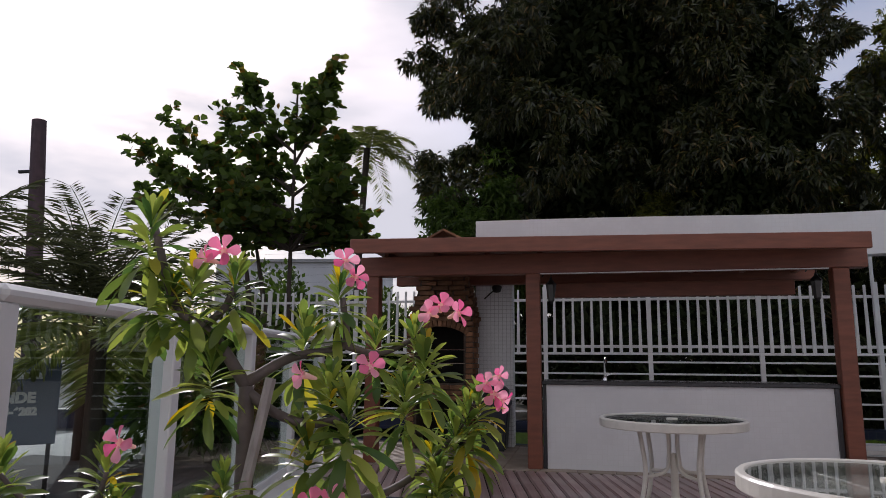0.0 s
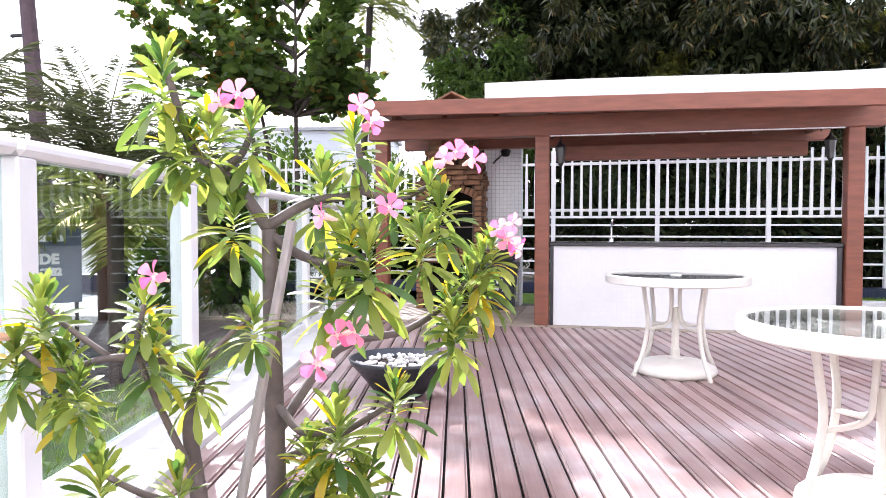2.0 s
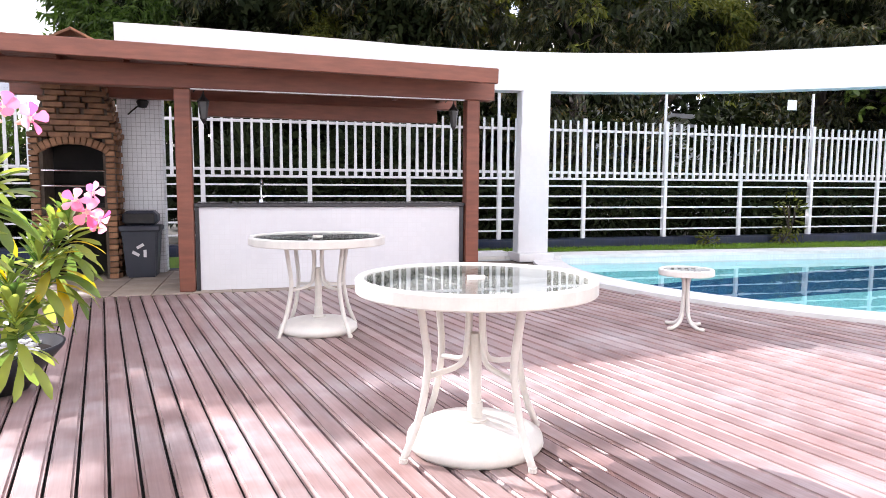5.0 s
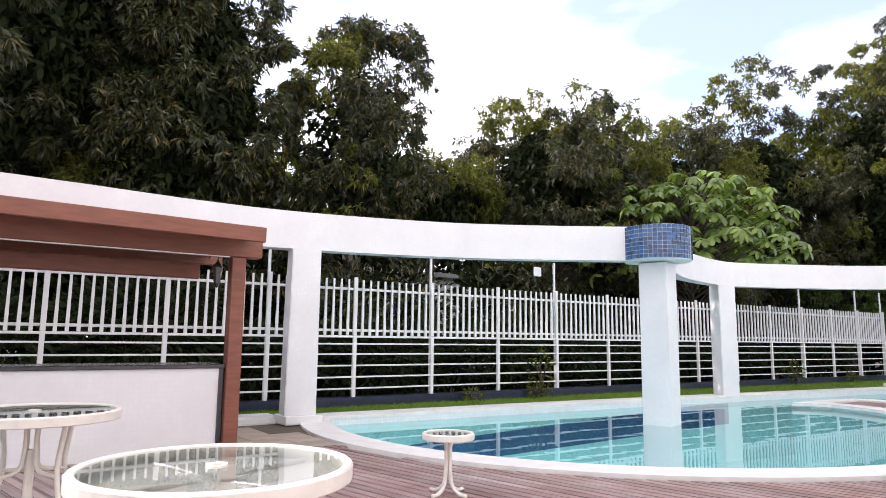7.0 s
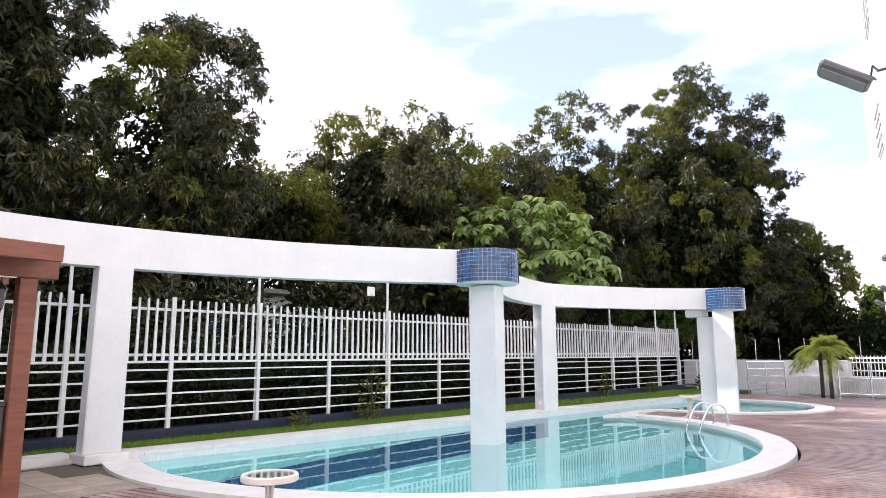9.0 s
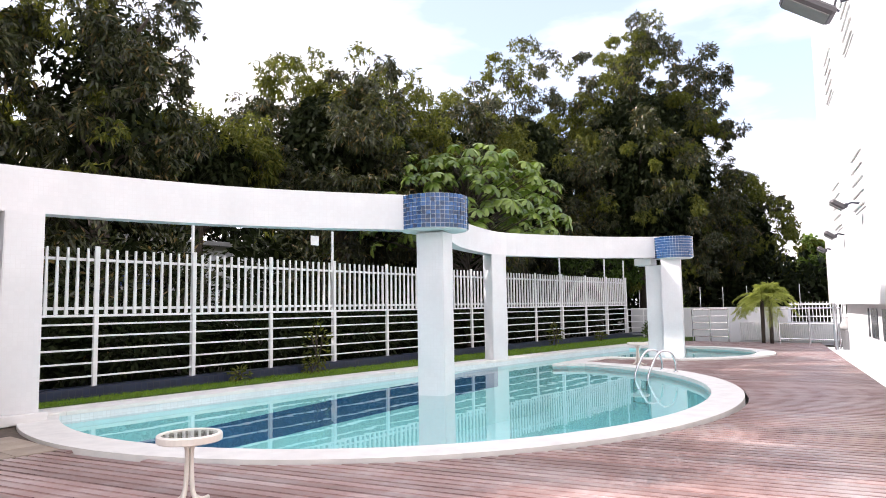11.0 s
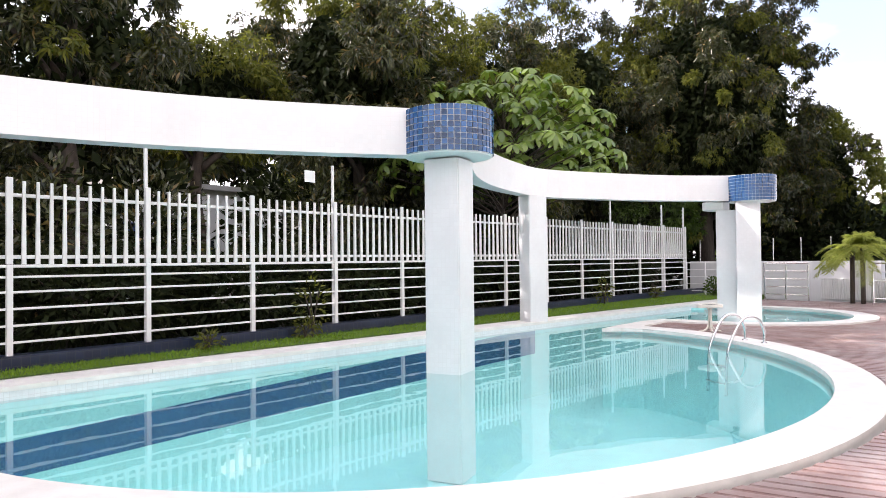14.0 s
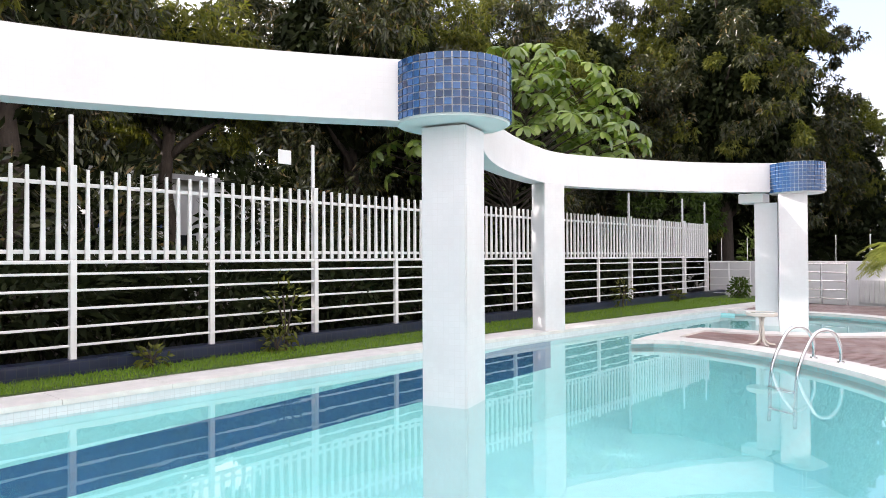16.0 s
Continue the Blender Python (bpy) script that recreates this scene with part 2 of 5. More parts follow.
M_BARK = material("grey_bark", (0.085, 0.065, 0.05), 0.85, var=0.5, scale=6, fine=40, bump=0.6, stretch=(4, 4, 1))
M_STEM = material("adenium_bark", (0.19, 0.15, 0.14), 0.7, var=0.5, scale=12, fine=60, bump=0.3)
M_STAKE = material("weathered_stake", (0.40, 0.36, 0.35), 0.7, var=0.3, scale=10, bump=0.3, stretch=(8, 8, 1))
M_POLE = material("old_utility_pole", (0.12, 0.075, 0.085), 0.8, var=0.4, scale=5)
M_GRASS = material("lawn", (0.11, 0.19, 0.02), 0.9, var=0.5, scale=6, fine=60, bump=0.9, col2=(0.055, 0.10, 0.02))
M_EARTH = material("earth", (0.07, 0.055, 0.035), 0.95, var=0.5, scale=0.6, fine=10, bump=0.8, col2=(0.03, 0.035, 0.015))
M_PAVE = material("grey_paving", (0.50, 0.49, 0.47), 0.8, var=0.25, scale=2, fine=30)
M_ROAD = material("asphalt", (0.055, 0.055, 0.057), 0.85, var=0.3, scale=1, fine=60)
M_HOUSE = material("white_render", (0.74, 0.74, 0.74), 0.7, var=0.14, scale=0.7)
M_DARKGLASS = material("dark_window_glass", (0.02, 0.025, 0.03), 0.06, var=0.1)
M_SIGN = material("slate_blue_sign", (0.10, 0.13, 0.19), 0.5, var=0.1)
M_LAMPGLASS = material("frosted_lamp_glass", (0.22, 0.22, 0.21), 0.25, var=0.1)
M_LANTERNGLASS = material("smoked_lantern_glass", (0.05, 0.05, 0.05), 0.2, var=0.1)
M_PAINTBLUE = material("blue_house_paint", (0.05, 0.10, 0.35), 0.6)
M_LEAF_MANGO = leaf_material("mango_leaf", (0.012, 0.019, 0.006), (0.062, 0.068, 0.019), 0.2, 0.36, (0.19, 0.13, 0.045), 0.45)
# Darker leaf copy: shade inside crowns and under the grove, put into the colour.
M_LEAF_SHADE = leaf_material("shade_darkened_leaf", (0.010, 0.016, 0.006), (0.026, 0.034, 0.011), 0.08, 0.7, None, 0.1)
# Paler leaf: new growth, and sun on the treetops put into the colour.
M_LEAF_YOUNG_LIT = leaf_material("young_sunlit_leaf", (0.05, 0.066, 0.013), (0.16, 0.165, 0.03), 0.36, 0.5)
M_LEAF_VINE = leaf_material("vine_leaf", (0.03, 0.055, 0.01), (0.08, 0.13, 0.025), 0.38, 0.5)
M_LEAF_BIG = leaf_material("broad_green_leaf", (0.07, 0.13, 0.02), (0.20, 0.27, 0.055), 0.3, 0.3, None, 0.6)
M_LEAF_ALMOND = leaf_material("almond_leaf", (0.03, 0.055, 0.012), (0.08, 0.12, 0.025), 0.42, 0.42, (0.15, 0.09, 0.02))
M_LEAF_ADEN = leaf_material("adenium_leaf", (0.055, 0.115, 0.03), (0.31, 0.36, 0.08), 0.52, 0.3, (0.45, 0.33, 0.03), 0.45)
M_LEAF_PALM = leaf_material("palm_leaf", (0.12, 0.145, 0.04), (0.24, 0.26, 0.08), 0.35, 0.45)
# Darker, duller green for the bushy palms outside the railing.
M_LEAF_DULL = leaf_material("dull_palm_leaf", (0.045, 0.055, 0.024), (0.11, 0.12, 0.05), 0.2, 0.5)
M_LEAF_DATE = leaf_material("date_palm_leaf", (0.18, 0.22, 0.05), (0.36, 0.38, 0.11), 0.55, 0.45)
M_PETAL = leaf_material("pink_petal", (0.74, 0.15, 0.31), (0.86, 0.43, 0.54), 0.42, 0.5)
M_PETAL_THROAT = leaf_material("pale_petal_throat", (0.80, 0.50, 0.52), (0.85, 0.62, 0.55), 0.3, 0.5)
M_GRASSBLADE = leaf_material("grass_blade", (0.10, 0.19, 0.02), (0.20, 0.31, 0.035), 0.3, 0.5)
M_GLASS = glassy("tinted_glass", (0.86, 0.92, 0.91), 0.05)
M_TABLEGLASS = glassy("table_glass", (0.88, 0.91, 0.91), 0.06)
M_WATER = glassy("pool_water", (0.88, 0.99, 0.99), 0.03, 0.05, 0.0, (0.38, 0.92, 0.90))


# ---- mesh helpers ----
def mesh_object(name, bm, mat, parent=None, label="", smooth=False):
    me = bpy.data.meshes.new(name)
    bm.normal_update()
    bm.to_mesh(me)
    bm.free()
    me.materials.append(mat)
    if smooth:
        me.polygons.foreach_set("use_smooth", [True] * len(me.polygons))
    ob = new(name, me)
    if parent:
        ob.parent = parent
    if label:
        ob["label"] = label
    return ob


part = mesh_object


def thing(name, x=0, y=0, z=0, rz=0, label="", category="", group="", kind=""):
    ob = new(name)
    ob.empty_display_size = 0.1
    ob.matrix_basis = pose(x, y, z, 0, 0, rz)
    return tagged(ob, label, category, group, kind)


def add_box(bm, x0, y0, z0, x1, y1, z1, bevel=0.0, m=None):
    made = bmesh.ops.create_cube(bm, size=1.0)["verts"]
    bmesh.ops.scale(bm, vec=(x1 - x0, y1 - y0, z1 - z0), verts=made)
    bmesh.ops.translate(bm, vec=((x0 + x1) / 2, (y0 + y1) / 2, (z0 + z1) / 2), verts=made)
    if m is not None:
        bmesh.ops.transform(bm, matrix=m, verts=made)
    if bevel:
        edges = list({e for v in made for e in v.link_edges})
        bmesh.ops.bevel(bm, geom=edges, offset=bevel, segments=1, affect="EDGES")
    return bm


def box(x0, y0, z0, x1, y1, z1, bevel=0.0, m=None):
    return add_box(bmesh.new(), x0, y0, z0, x1, y1, z1, bevel, m)


def wall_uv(bm):
    """Lay metres onto the faces: along the face and up, or plan on level faces."""
    bm.normal_update()
    uv = bm.loops.layers.uv.verify()
    for f in bm.faces:
        n = f.normal
        t = Vector((-n.y, n.x, 0))
        flat = t.length < 0.3
        if not flat:
            t.normalize()
        for lp in f.loops:
            c = lp.vert.co
            lp[uv].uv = (c.x, c.y) if flat else (c.dot(t), c.z)
    return bm


def add_tube(bm, pts, r, segs=8, close=True):
    """A round bar through the points; r is one radius or one a point."""
    pts = [Vector(p) for p in pts]
    rs = [r] * len(pts) if isinstance(r, (int, float)) else r
    rings, ref = [], None
    for i, p in enumerate(pts):
        d = (pts[min(i + 1, len(pts) - 1)] - pts[max(i - 1, 0)]).normalized()
        if ref is None:
            ref = d.orthogonal().normalized()
        ref = (ref - d * ref.dot(d)).normalized()
        o = d.cross(ref)
        rings.append([bm.verts.new(p + (ref * math.cos(a) + o * math.sin(a)) * rs[i]) for a in (2 * math.pi * k / segs for k in range(segs))])
    for a, b in zip(rings, rings[1:]):
        for k in range(segs):
            bm.faces.new((a[k], a[(k + 1) % segs], b[(k + 1) % segs], b[k]))
    if close:
        bm.faces.new(rings[0][::-1])
        bm.faces.new(rings[-1])
    return bm


def tube(pts, r, segs=8):
    return add_tube(bmesh.new(), pts, r, segs)


def smooth_path(pts, n=6):
    """More points along a soft curve through the given ones."""
    p = [Vector(q) for q in pts]
    p = [2 * p[0] - p[1]] + p + [2 * p[-1] - p[-2]]
    out = []
    for i in range(1, len(p) - 2):
        a, b, c, d = p[i - 1:i + 3]
        for k in range(n):
            t = k / n
            out.append(0.5 * (2 * b + (c - a) * t + (2 * a - 5 * b + 4 * c - d) * t * t + (3 * b - a - 3 * c + d) * t ** 3))
    return out + [p[-2]]


def lathe(profile, segs=32):
    """A turned body from (radius, height) pairs."""
    bm = bmesh.new()
    rings = [[bm.verts.new((r * math.cos(2 * math.pi * k / segs), r * math.sin(2 * math.pi * k / segs), z)) for k in range(segs)] for r, z in profile]
    for a, b in zip(rings, rings[1:]):
        for k in range(segs):
            bm.faces.new((a[k], a[(k + 1) % segs], b[(k + 1) % segs], b[k]))
    if profile[0][0] > 0.002:
        bm.faces.new(rings[0][::-1])
    if profile[-1][0] > 0.002:
        bm.faces.new(rings[-1])
    bmesh.ops.remove_doubles(bm, verts=bm.verts, dist=1e-5)
    return bm


def add_prism(bm, poly, z0, z1):
    lo, hi = [bm.verts.new((x, y, z0)) for x, y in poly], [bm.verts.new((x, y, z1)) for x, y in poly]
    n = len(poly)
    for k in range(n):
        bm.faces.new((lo[k], lo[(k + 1) % n], hi[(k + 1) % n], hi[k]))
    bm.faces.new(lo[::-1])
    bm.faces.new(hi)
    return bm


def add_strip(bm, inner, outer, z0, z1):
    """A solid band between two plan lines of equal length."""
    v = [[bm.verts.new((p[0], p[1], z)) for p in line] for line in (inner, outer) for z in (z0, z1)]
    a, b, c, d = v
    for k in range(len(inner) - 1):
        for q, w in ((a, b), (b, d), (d, c), (c, a)):
            bm.faces.new((q[k], q[k + 1], w[k + 1], w[k]))
    bm.faces.new((a[0], b[0], d[0], c[0]))
    bm.faces.new((a[-1], c[-1], d[-1], b[-1]))
    bmesh.ops.recalc_face_normals(bm, faces=bm.faces)
    return bm


def offset_line(line, d):
    """The plan line moved sideways by d (to its left)."""
    out = []
    for i, p in enumerate(line):
        q, r = line[max(i - 1, 0)], line[min(i + 1, len(line) - 1)]
        tx, ty = r[0] - q[0], r[1] - q[1]
        n = math.hypot(tx, ty) or 1
        out.append((p[0] - ty / n * d, p[1] + tx / n * d))
    return out


def leaf_cloud(name, pos, way, length, width, mat, parent=None, sag=0.25, seed=0, oval=False):
    """Many small leaves as one mesh: arrays of foot, direction, length and width; pointed, or oval."""
    rng = np.random.default_rng(seed)
    n = len(pos)
    way = way / (np.linalg.norm(way, axis=1, keepdims=True) + 1e-9)
    side = np.cross(way, rng.normal(size=(n, 3)))
    side /= np.linalg.norm(side, axis=1, keepdims=True) + 1e-9
    L, W = np.broadcast_to(length, n)[:, None], np.broadcast_to(width, n)[:, None]

    def along(q):
        p = pos + way * L * q
        p[:, 2] -= sag * L[:, 0] * q * q
        return p

    if oval:
        rows = [pos, along(0.3) + side * W * 0.36, along(0.75) + side * W * 0.5, along(1.0), along(0.75) - side * W * 0.5, along(0.3) - side * W * 0.36]
        tris = (0, 1, 5, 1, 2, 5, 2, 4, 5, 2, 3, 4)
    else:
        rows = [pos, along(0.45) + side * W / 2, along(1.0), along(0.45) - side * W / 2]
        tris = (0, 1, 2, 0, 2, 3)
    v = np.stack(rows, axis=1).reshape(-1, 3)
    f = (np.arange(n, dtype=np.int32)[:, None] * len(rows) + np.array(tris, dtype=np.int32)[None, :]).reshape(-1)
    m = len(f) // 3
    me = bpy.data.meshes.new(name)
    me.vertices.add(len(v))
    me.vertices.foreach_set("co", v.astype(np.float32).ravel())
    me.loops.add(m * 3)
    me.loops.foreach_set("vertex_index", f)
    me.polygons.add(m)
    me.polygons.foreach_set("loop_start", np.arange(m, dtype=np.int32) * 3)
    me.update()
    me.validate()
    me.materials.append(mat)
    ob = new(name, me)
    ob.parent = parent
    return ob


# ---- plan of pool and deck ----
PX, PY, PA, PB = 11.6, 7.6, 5.15, 4.65        # main pool: centre and half axes of the water
QX, QY, QR = 21.1, 6.5, 2.25                  # small round pool
RIM = 0.44                                    # width of the pool's rim
WATER = -0.085
TURN = radians(11.5)                          # the boards' heading
BU, BV = (-math.sin(TURN), math.cos(TURN)), (math.cos(TURN), math.sin(TURN))


def back_line(x):
    """The pool side of the long low kerb."""
    return 9.47 - 0.055 * (x - 8.5) - 0.0022 * (x - 8.5) * abs(x - 8.5)


FENCE_BEND = 15.2                             # the fence runs straight to here, then swings towards the pool


def fence_y(x):
    """Line of the white fence's posts."""
    return 10.73 - max(0.0, x - FENCE_BEND) * 0.042


def ellipse(a, b, t0, t1, n, cx=PX, cy=PY):
    return [(cx + a * math.cos(radians(t0 + (t1 - t0) * k / n)), cy + b * math.sin(radians(t0 + (t1 - t0) * k / n))) for k in range(n + 1)]


front_in = ellipse(PA, PB, 155, 350, 75)
front_out = ellipse(PA + RIM, PB + RIM, 155, 350, 75)
round_in = ellipse(QR, QR, 170, 398, 48, QX, QY)
round_out = ellipse(QR + RIM, QR + RIM, 170, 398, 48, QX, QY)
channel_in = [front_in[-1], (16.55, 7.15), (16.3, 7.40), (17.0, 7.44), (18.1, 7.42), (18.75, 7.25), round_in[0]]
channel_out = [front_out[-1], (17.14, 6.88), (17.16, 6.98), (17.3, 7.03), (17.8, 7.04), (18.40, 7.03), round_out[0]]
x_left, x_right = front_in[0][0], round_in[-1][0]
water_plan = front_in + channel_in[1:-1] + round_in + [(x_right + (x_left - x_right) * k / 24, back_line(x_right + (x_left - x_right) * k / 24)) for k in range(25)]


def on_deck(x, y):
    """Whether the boards cover these places."""
    e = ((x - PX) / (PA + RIM)) ** 2 + ((y - PY) / (PB + RIM)) ** 2
    c = np.hypot(x - QX, y - QY)
    top = np.where(x < 6.4, 7.33, np.where(x < 20, 7.05, 8.0))
    return (e > 1.014) & (c > QR + RIM) & (y < top) & (x < 26.9) & ~((x > PX) & (x < 17.2) & (y > 7.05))


def deck_runs(v, u0=-1.9, u1=14.0, step=0.02):
    """Stretches of deck along one line of boards."""
    u = np.arange(u0, u1, step)
    ok = on_deck(u * BU[0] + v * BV[0], u * BU[1] + v * BV[1])
    edge = np.flatnonzero(np.diff(np.concatenate([[0], ok.astype(int), [0]])))
    return [(u[a], u[b - 1]) for a, b in zip(edge[::2], edge[1::2]) if b - a > 8]


def deck_strips(v0, v1, pitch, width):
    out = []
    v = v0
    while v < v1:
        a, b, c = deck_runs(v), deck_runs(v + width), deck_runs(v + width / 2)
        if len(a) == len(b) == len(c):
            out += [(v, width, p[0], p[1], q[0], q[1]) for p, q in zip(a, b)]
        else:
            out += [(v, width, p[0], p[1], p[0], p[1]) for p in c]
        v += pitch
    return out


def flat(u, v, z):
    return (u * BU[0] + v * BV[0], u * BU[1] + v * BV[1], z)


# ---- ground, lawn, outside ----
bm = bmesh.new()
for x0, y0, x1, y1 in ((-900, -900, 900, -3.2), (-900, 10.9, 900, 900), (-900, -3.2, -3.2, 10.9), (26.95, -3.2, 900, 10.9)):
    bm.faces.new([bm.verts.new((x, y, -0.12)) for x, y in ((x0, y0), (x1, y0), (x1, y1), (x0, y1))])
tagged(mesh_object("ground", bm, M_EARTH), "dark bare earth under the trees round the place", "ground", kind="structure")
# Near-black sheet that stands in for the shade under the boards.
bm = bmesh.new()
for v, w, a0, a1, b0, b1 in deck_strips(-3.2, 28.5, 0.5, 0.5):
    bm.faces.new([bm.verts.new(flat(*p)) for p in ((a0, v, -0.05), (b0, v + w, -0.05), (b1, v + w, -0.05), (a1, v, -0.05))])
tagged(mesh_object("floor_under_deck", bm, M_UNDER), "near-black sheet standing in for shade under the timber deck", "floor", kind="structure")
bm = box(-3.2, 7.34, -0.3, 6.42, 9.6, -0.012)
tagged(mesh_object("patio_bed", bm, M_MORTAR), "mortar bed under the patio stones", "floor", kind="structure")

lawn = bmesh.new()
xs = [-6 + 0.5 * k for k in range(71)]
add_strip(lawn, [(x, back_line(x) + 0.5) for x in xs], [(x, fence_y(x) - 0.11) for x in xs], -0.1, 0.055)
tagged(mesh_object("lawn", lawn, M_GRASS), "narrow strip of short green lawn along the fence", "lawn", kind="structure")
rng = np.random.default_rng(4)
n = 26000
gx = rng.uniform(4.5, 27, n)
gy = 9.47 - 0.055 * (gx - 8.5) - 0.0022 * (gx - 8.5) * np.abs(gx - 8.5) + 0.54 + rng.uniform(0, 1, n) * (10.61 - np.maximum(0, gx - FENCE_BEND) * 0.042 - (9.47 - 0.055 * (gx - 8.5) - 0.0022 * (gx - 8.5) * np.abs(gx - 8.5)) - 0.54)
blades = leaf_cloud("grass_blades", np.stack([gx, gy, np.full(n, 0.05)], 1), np.stack([rng.normal(0, .4, n), rng.normal(0, .4, n), np.ones(n)], 1), rng.uniform(0.03, 0.07, n), 0.008, M_GRASSBLADE, None, 0.0, 5)
tagged(blades, "short green grass blades of the lawn strip", "grass", kind="stuff")
gx, gy = rng.uniform(-2.6, -0.1, 9000), rng.uniform(-2, 7, 9000)
keep = (gx < 0.0 - 0.204 * (gy - 1.85)) & (gx > -0.72 - 0.204 * (gy - 1.85))
gx, gy = gx[keep], gy[keep]
n = len(gx)
bm = bmesh.new()
add_prism(bm, [(0.28, -3.2), (1.0, -3.2), (-1.2, 7.33), (-1.92, 7.33)], -0.3, -0.03)
tagged(mesh_object("garden_lawn", bm, M_GRASS), "strip of lawn outside the glass railing", "lawn", kind="structure")
b2 = leaf_cloud("grass_tufts", np.stack([gx, gy, np.full(n, -0.035)], 1), np.stack([rng.normal(0, .4, n), rng.normal(0, .4, n), np.ones(n)], 1), rng.uniform(0.03, 0.08, n), 0.009, M_GRASSBLADE, None, 0.0, 6)
tagged(b2, "short grass outside the glass railing", "grass", kind="stuff")
bm = add_prism(bmesh.new(), [(-6.2, -40), (8.0, -40), (0.27, -3.2), (-1.93, 7.33), (-3.0, 11.0), (-4.2, 60), (-6.2, 60)], -0.4, -0.06)
tagged(mesh_object("pavement", bm, M_PAVE), "grey paved footway beyond the garden", "pavement", kind="structure")
bm = box(-13.5, -40, -0.4, -6.2, 60, -0.105)
tagged(mesh_object("road", bm, M_ROAD), "grey asphalt street beyond the footway", "road", kind="structure")

# ---- pool ----
bm = bmesh.new()
bm.faces.new([bm.verts.new((x, y, -1.4)) for x, y in water_plan])
n_p = len(water_plan)
lo = [bm.verts.new((x, y, -1.4)) for x, y in water_plan]
hi = [bm.verts.new((x, y, -0.03)) for x, y in water_plan]
for k in range(n_p):
    bm.faces.new((lo[k], lo[(k + 1) % n_p], hi[(k + 1) % n_p], hi[k]))
tagged(mesh_object("pool_basin", wall_uv(bm), M_BASIN), "pale blue tiled basin of the swimming pool", "pool", kind="structure")
bm = bmesh.new()
bm.faces.new([bm.verts.new((x, y, WATER)) for x, y in water_plan])
water = tagged(mesh_object("water", bm, M_WATER), "clear calm turquoise pool water with mirror reflections", "water", kind="structure")
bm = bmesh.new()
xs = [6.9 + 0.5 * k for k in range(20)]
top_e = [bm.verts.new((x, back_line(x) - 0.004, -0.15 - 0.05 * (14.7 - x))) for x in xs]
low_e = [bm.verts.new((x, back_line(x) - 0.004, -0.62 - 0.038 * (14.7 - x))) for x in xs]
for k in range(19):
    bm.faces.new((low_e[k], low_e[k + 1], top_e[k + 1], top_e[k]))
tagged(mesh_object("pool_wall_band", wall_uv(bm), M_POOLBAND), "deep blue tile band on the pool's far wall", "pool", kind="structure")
rim = thing("pool_rim", label="pale stone rim round the pool, level with the deck", category="pool rim", kind="structure")


def rim_pieces(inner, outer, step, name):
    for k in range(0, len(inner) - 1, step):
        e = min(k + step + 1, len(inner))
        part(name, add_strip(bmesh.new(), inner[k:e], outer[k:e], -0.16, 0.03), M_COPING, rim)


rim_pieces(front_in, front_out, 3, "rim_stone")
rim_pieces(round_in, round_out, 3, "rim_stone")
rim_pieces(channel_in, channel_out, 1, "rim_stone")
# Near-black strip in place of the shadow between rim and boards.
shade_strip = add_strip(bmesh.new(), ellipse(PA + RIM - 0.06, PB + RIM - 0.06, 155, 350, 75), ellipse(PA + RIM + 0.25, PB + RIM + 0.25, 155, 350, 75), -0.22, -0.17)
tagged(mesh_object("shade_strip_beside_rim", shade_strip, M_UNDER), "near-black strip standing in for shade between pool rim and boards", "floor", kind="structure")
kerb = thing("pool_kerb", label="long low white tiled kerb behind the pool", category="kerb", kind="structure")
xs = [4.0 + 1.0 * k for k in range(23)]
part("kerb_face", wall_uv(add_strip(bmesh.new(), [(x, back_line(x) - 0.014) for x in xs], [(x, back_line(x) + 0.52) for x in xs], -0.11, 0.004)), M_WATERBAND, kerb)
for a, b in zip(xs, xs[1:]):
    part("kerb_stone", add_strip(bmesh.new(), [(a + .003, back_line(a) - 0.025), (b - .003, back_line(b) - 0.025)], [(a + .003, back_line(a) + 0.54), (b - .003, back_line(b) + 0.54)], 0.006, 0.055), M_COPING, kerb)
xs = (-8.0, 4.0, FENCE_BEND, 22.0, 29.0)
bm = wall_uv(add_strip(bmesh.new(), [(x, fence_y(x) - 0.11) for x in xs], [(x, fence_y(x) + 0.13) for x in xs], -0.2, 0.225))
tagged(mesh_object("fence_plinth", bm, M_BLUE_BAND), "low dark blue tiled plinth under the fence", "plinth", kind="structure")
bm = wall_uv(box(3.9, 9.62, 0.057, 6.05, 9.9, 0.12))
tagged(mesh_object("patio_kerb", bm, M_TILE), "low white tiled kerb beside the patio", "kerb", kind="structure")

# ---- curved white pergola wall with columns and blue caps ----
B0, B1 = 2.57, 3.14
beam_line = [(0.62, 9.17), (2.0, 9.2), (3.4, 9.3), (4.6, 9.42), (5.6, 9.43), (6.6, 9.3), (7.6, 9.05), (8.5, 8.75), (9.2, 8.43), (10.1, 7.90), (11.0, 7.29), (11.5, 6.92)]
beam2_line = [(11.75, 6.8), (12.5, 7.35), (13.4, 7.95), (14.5, 8.48), (15.9, 8.88), (17.05, 8.96), (18.55, 8.3), (19.75, 7.6), (20.7, 6.75), (21.1, 6.25)]
pergola = thing("pergola_wall", label="curved white tiled pergola beam on square columns", category="pergola", kind="structure")
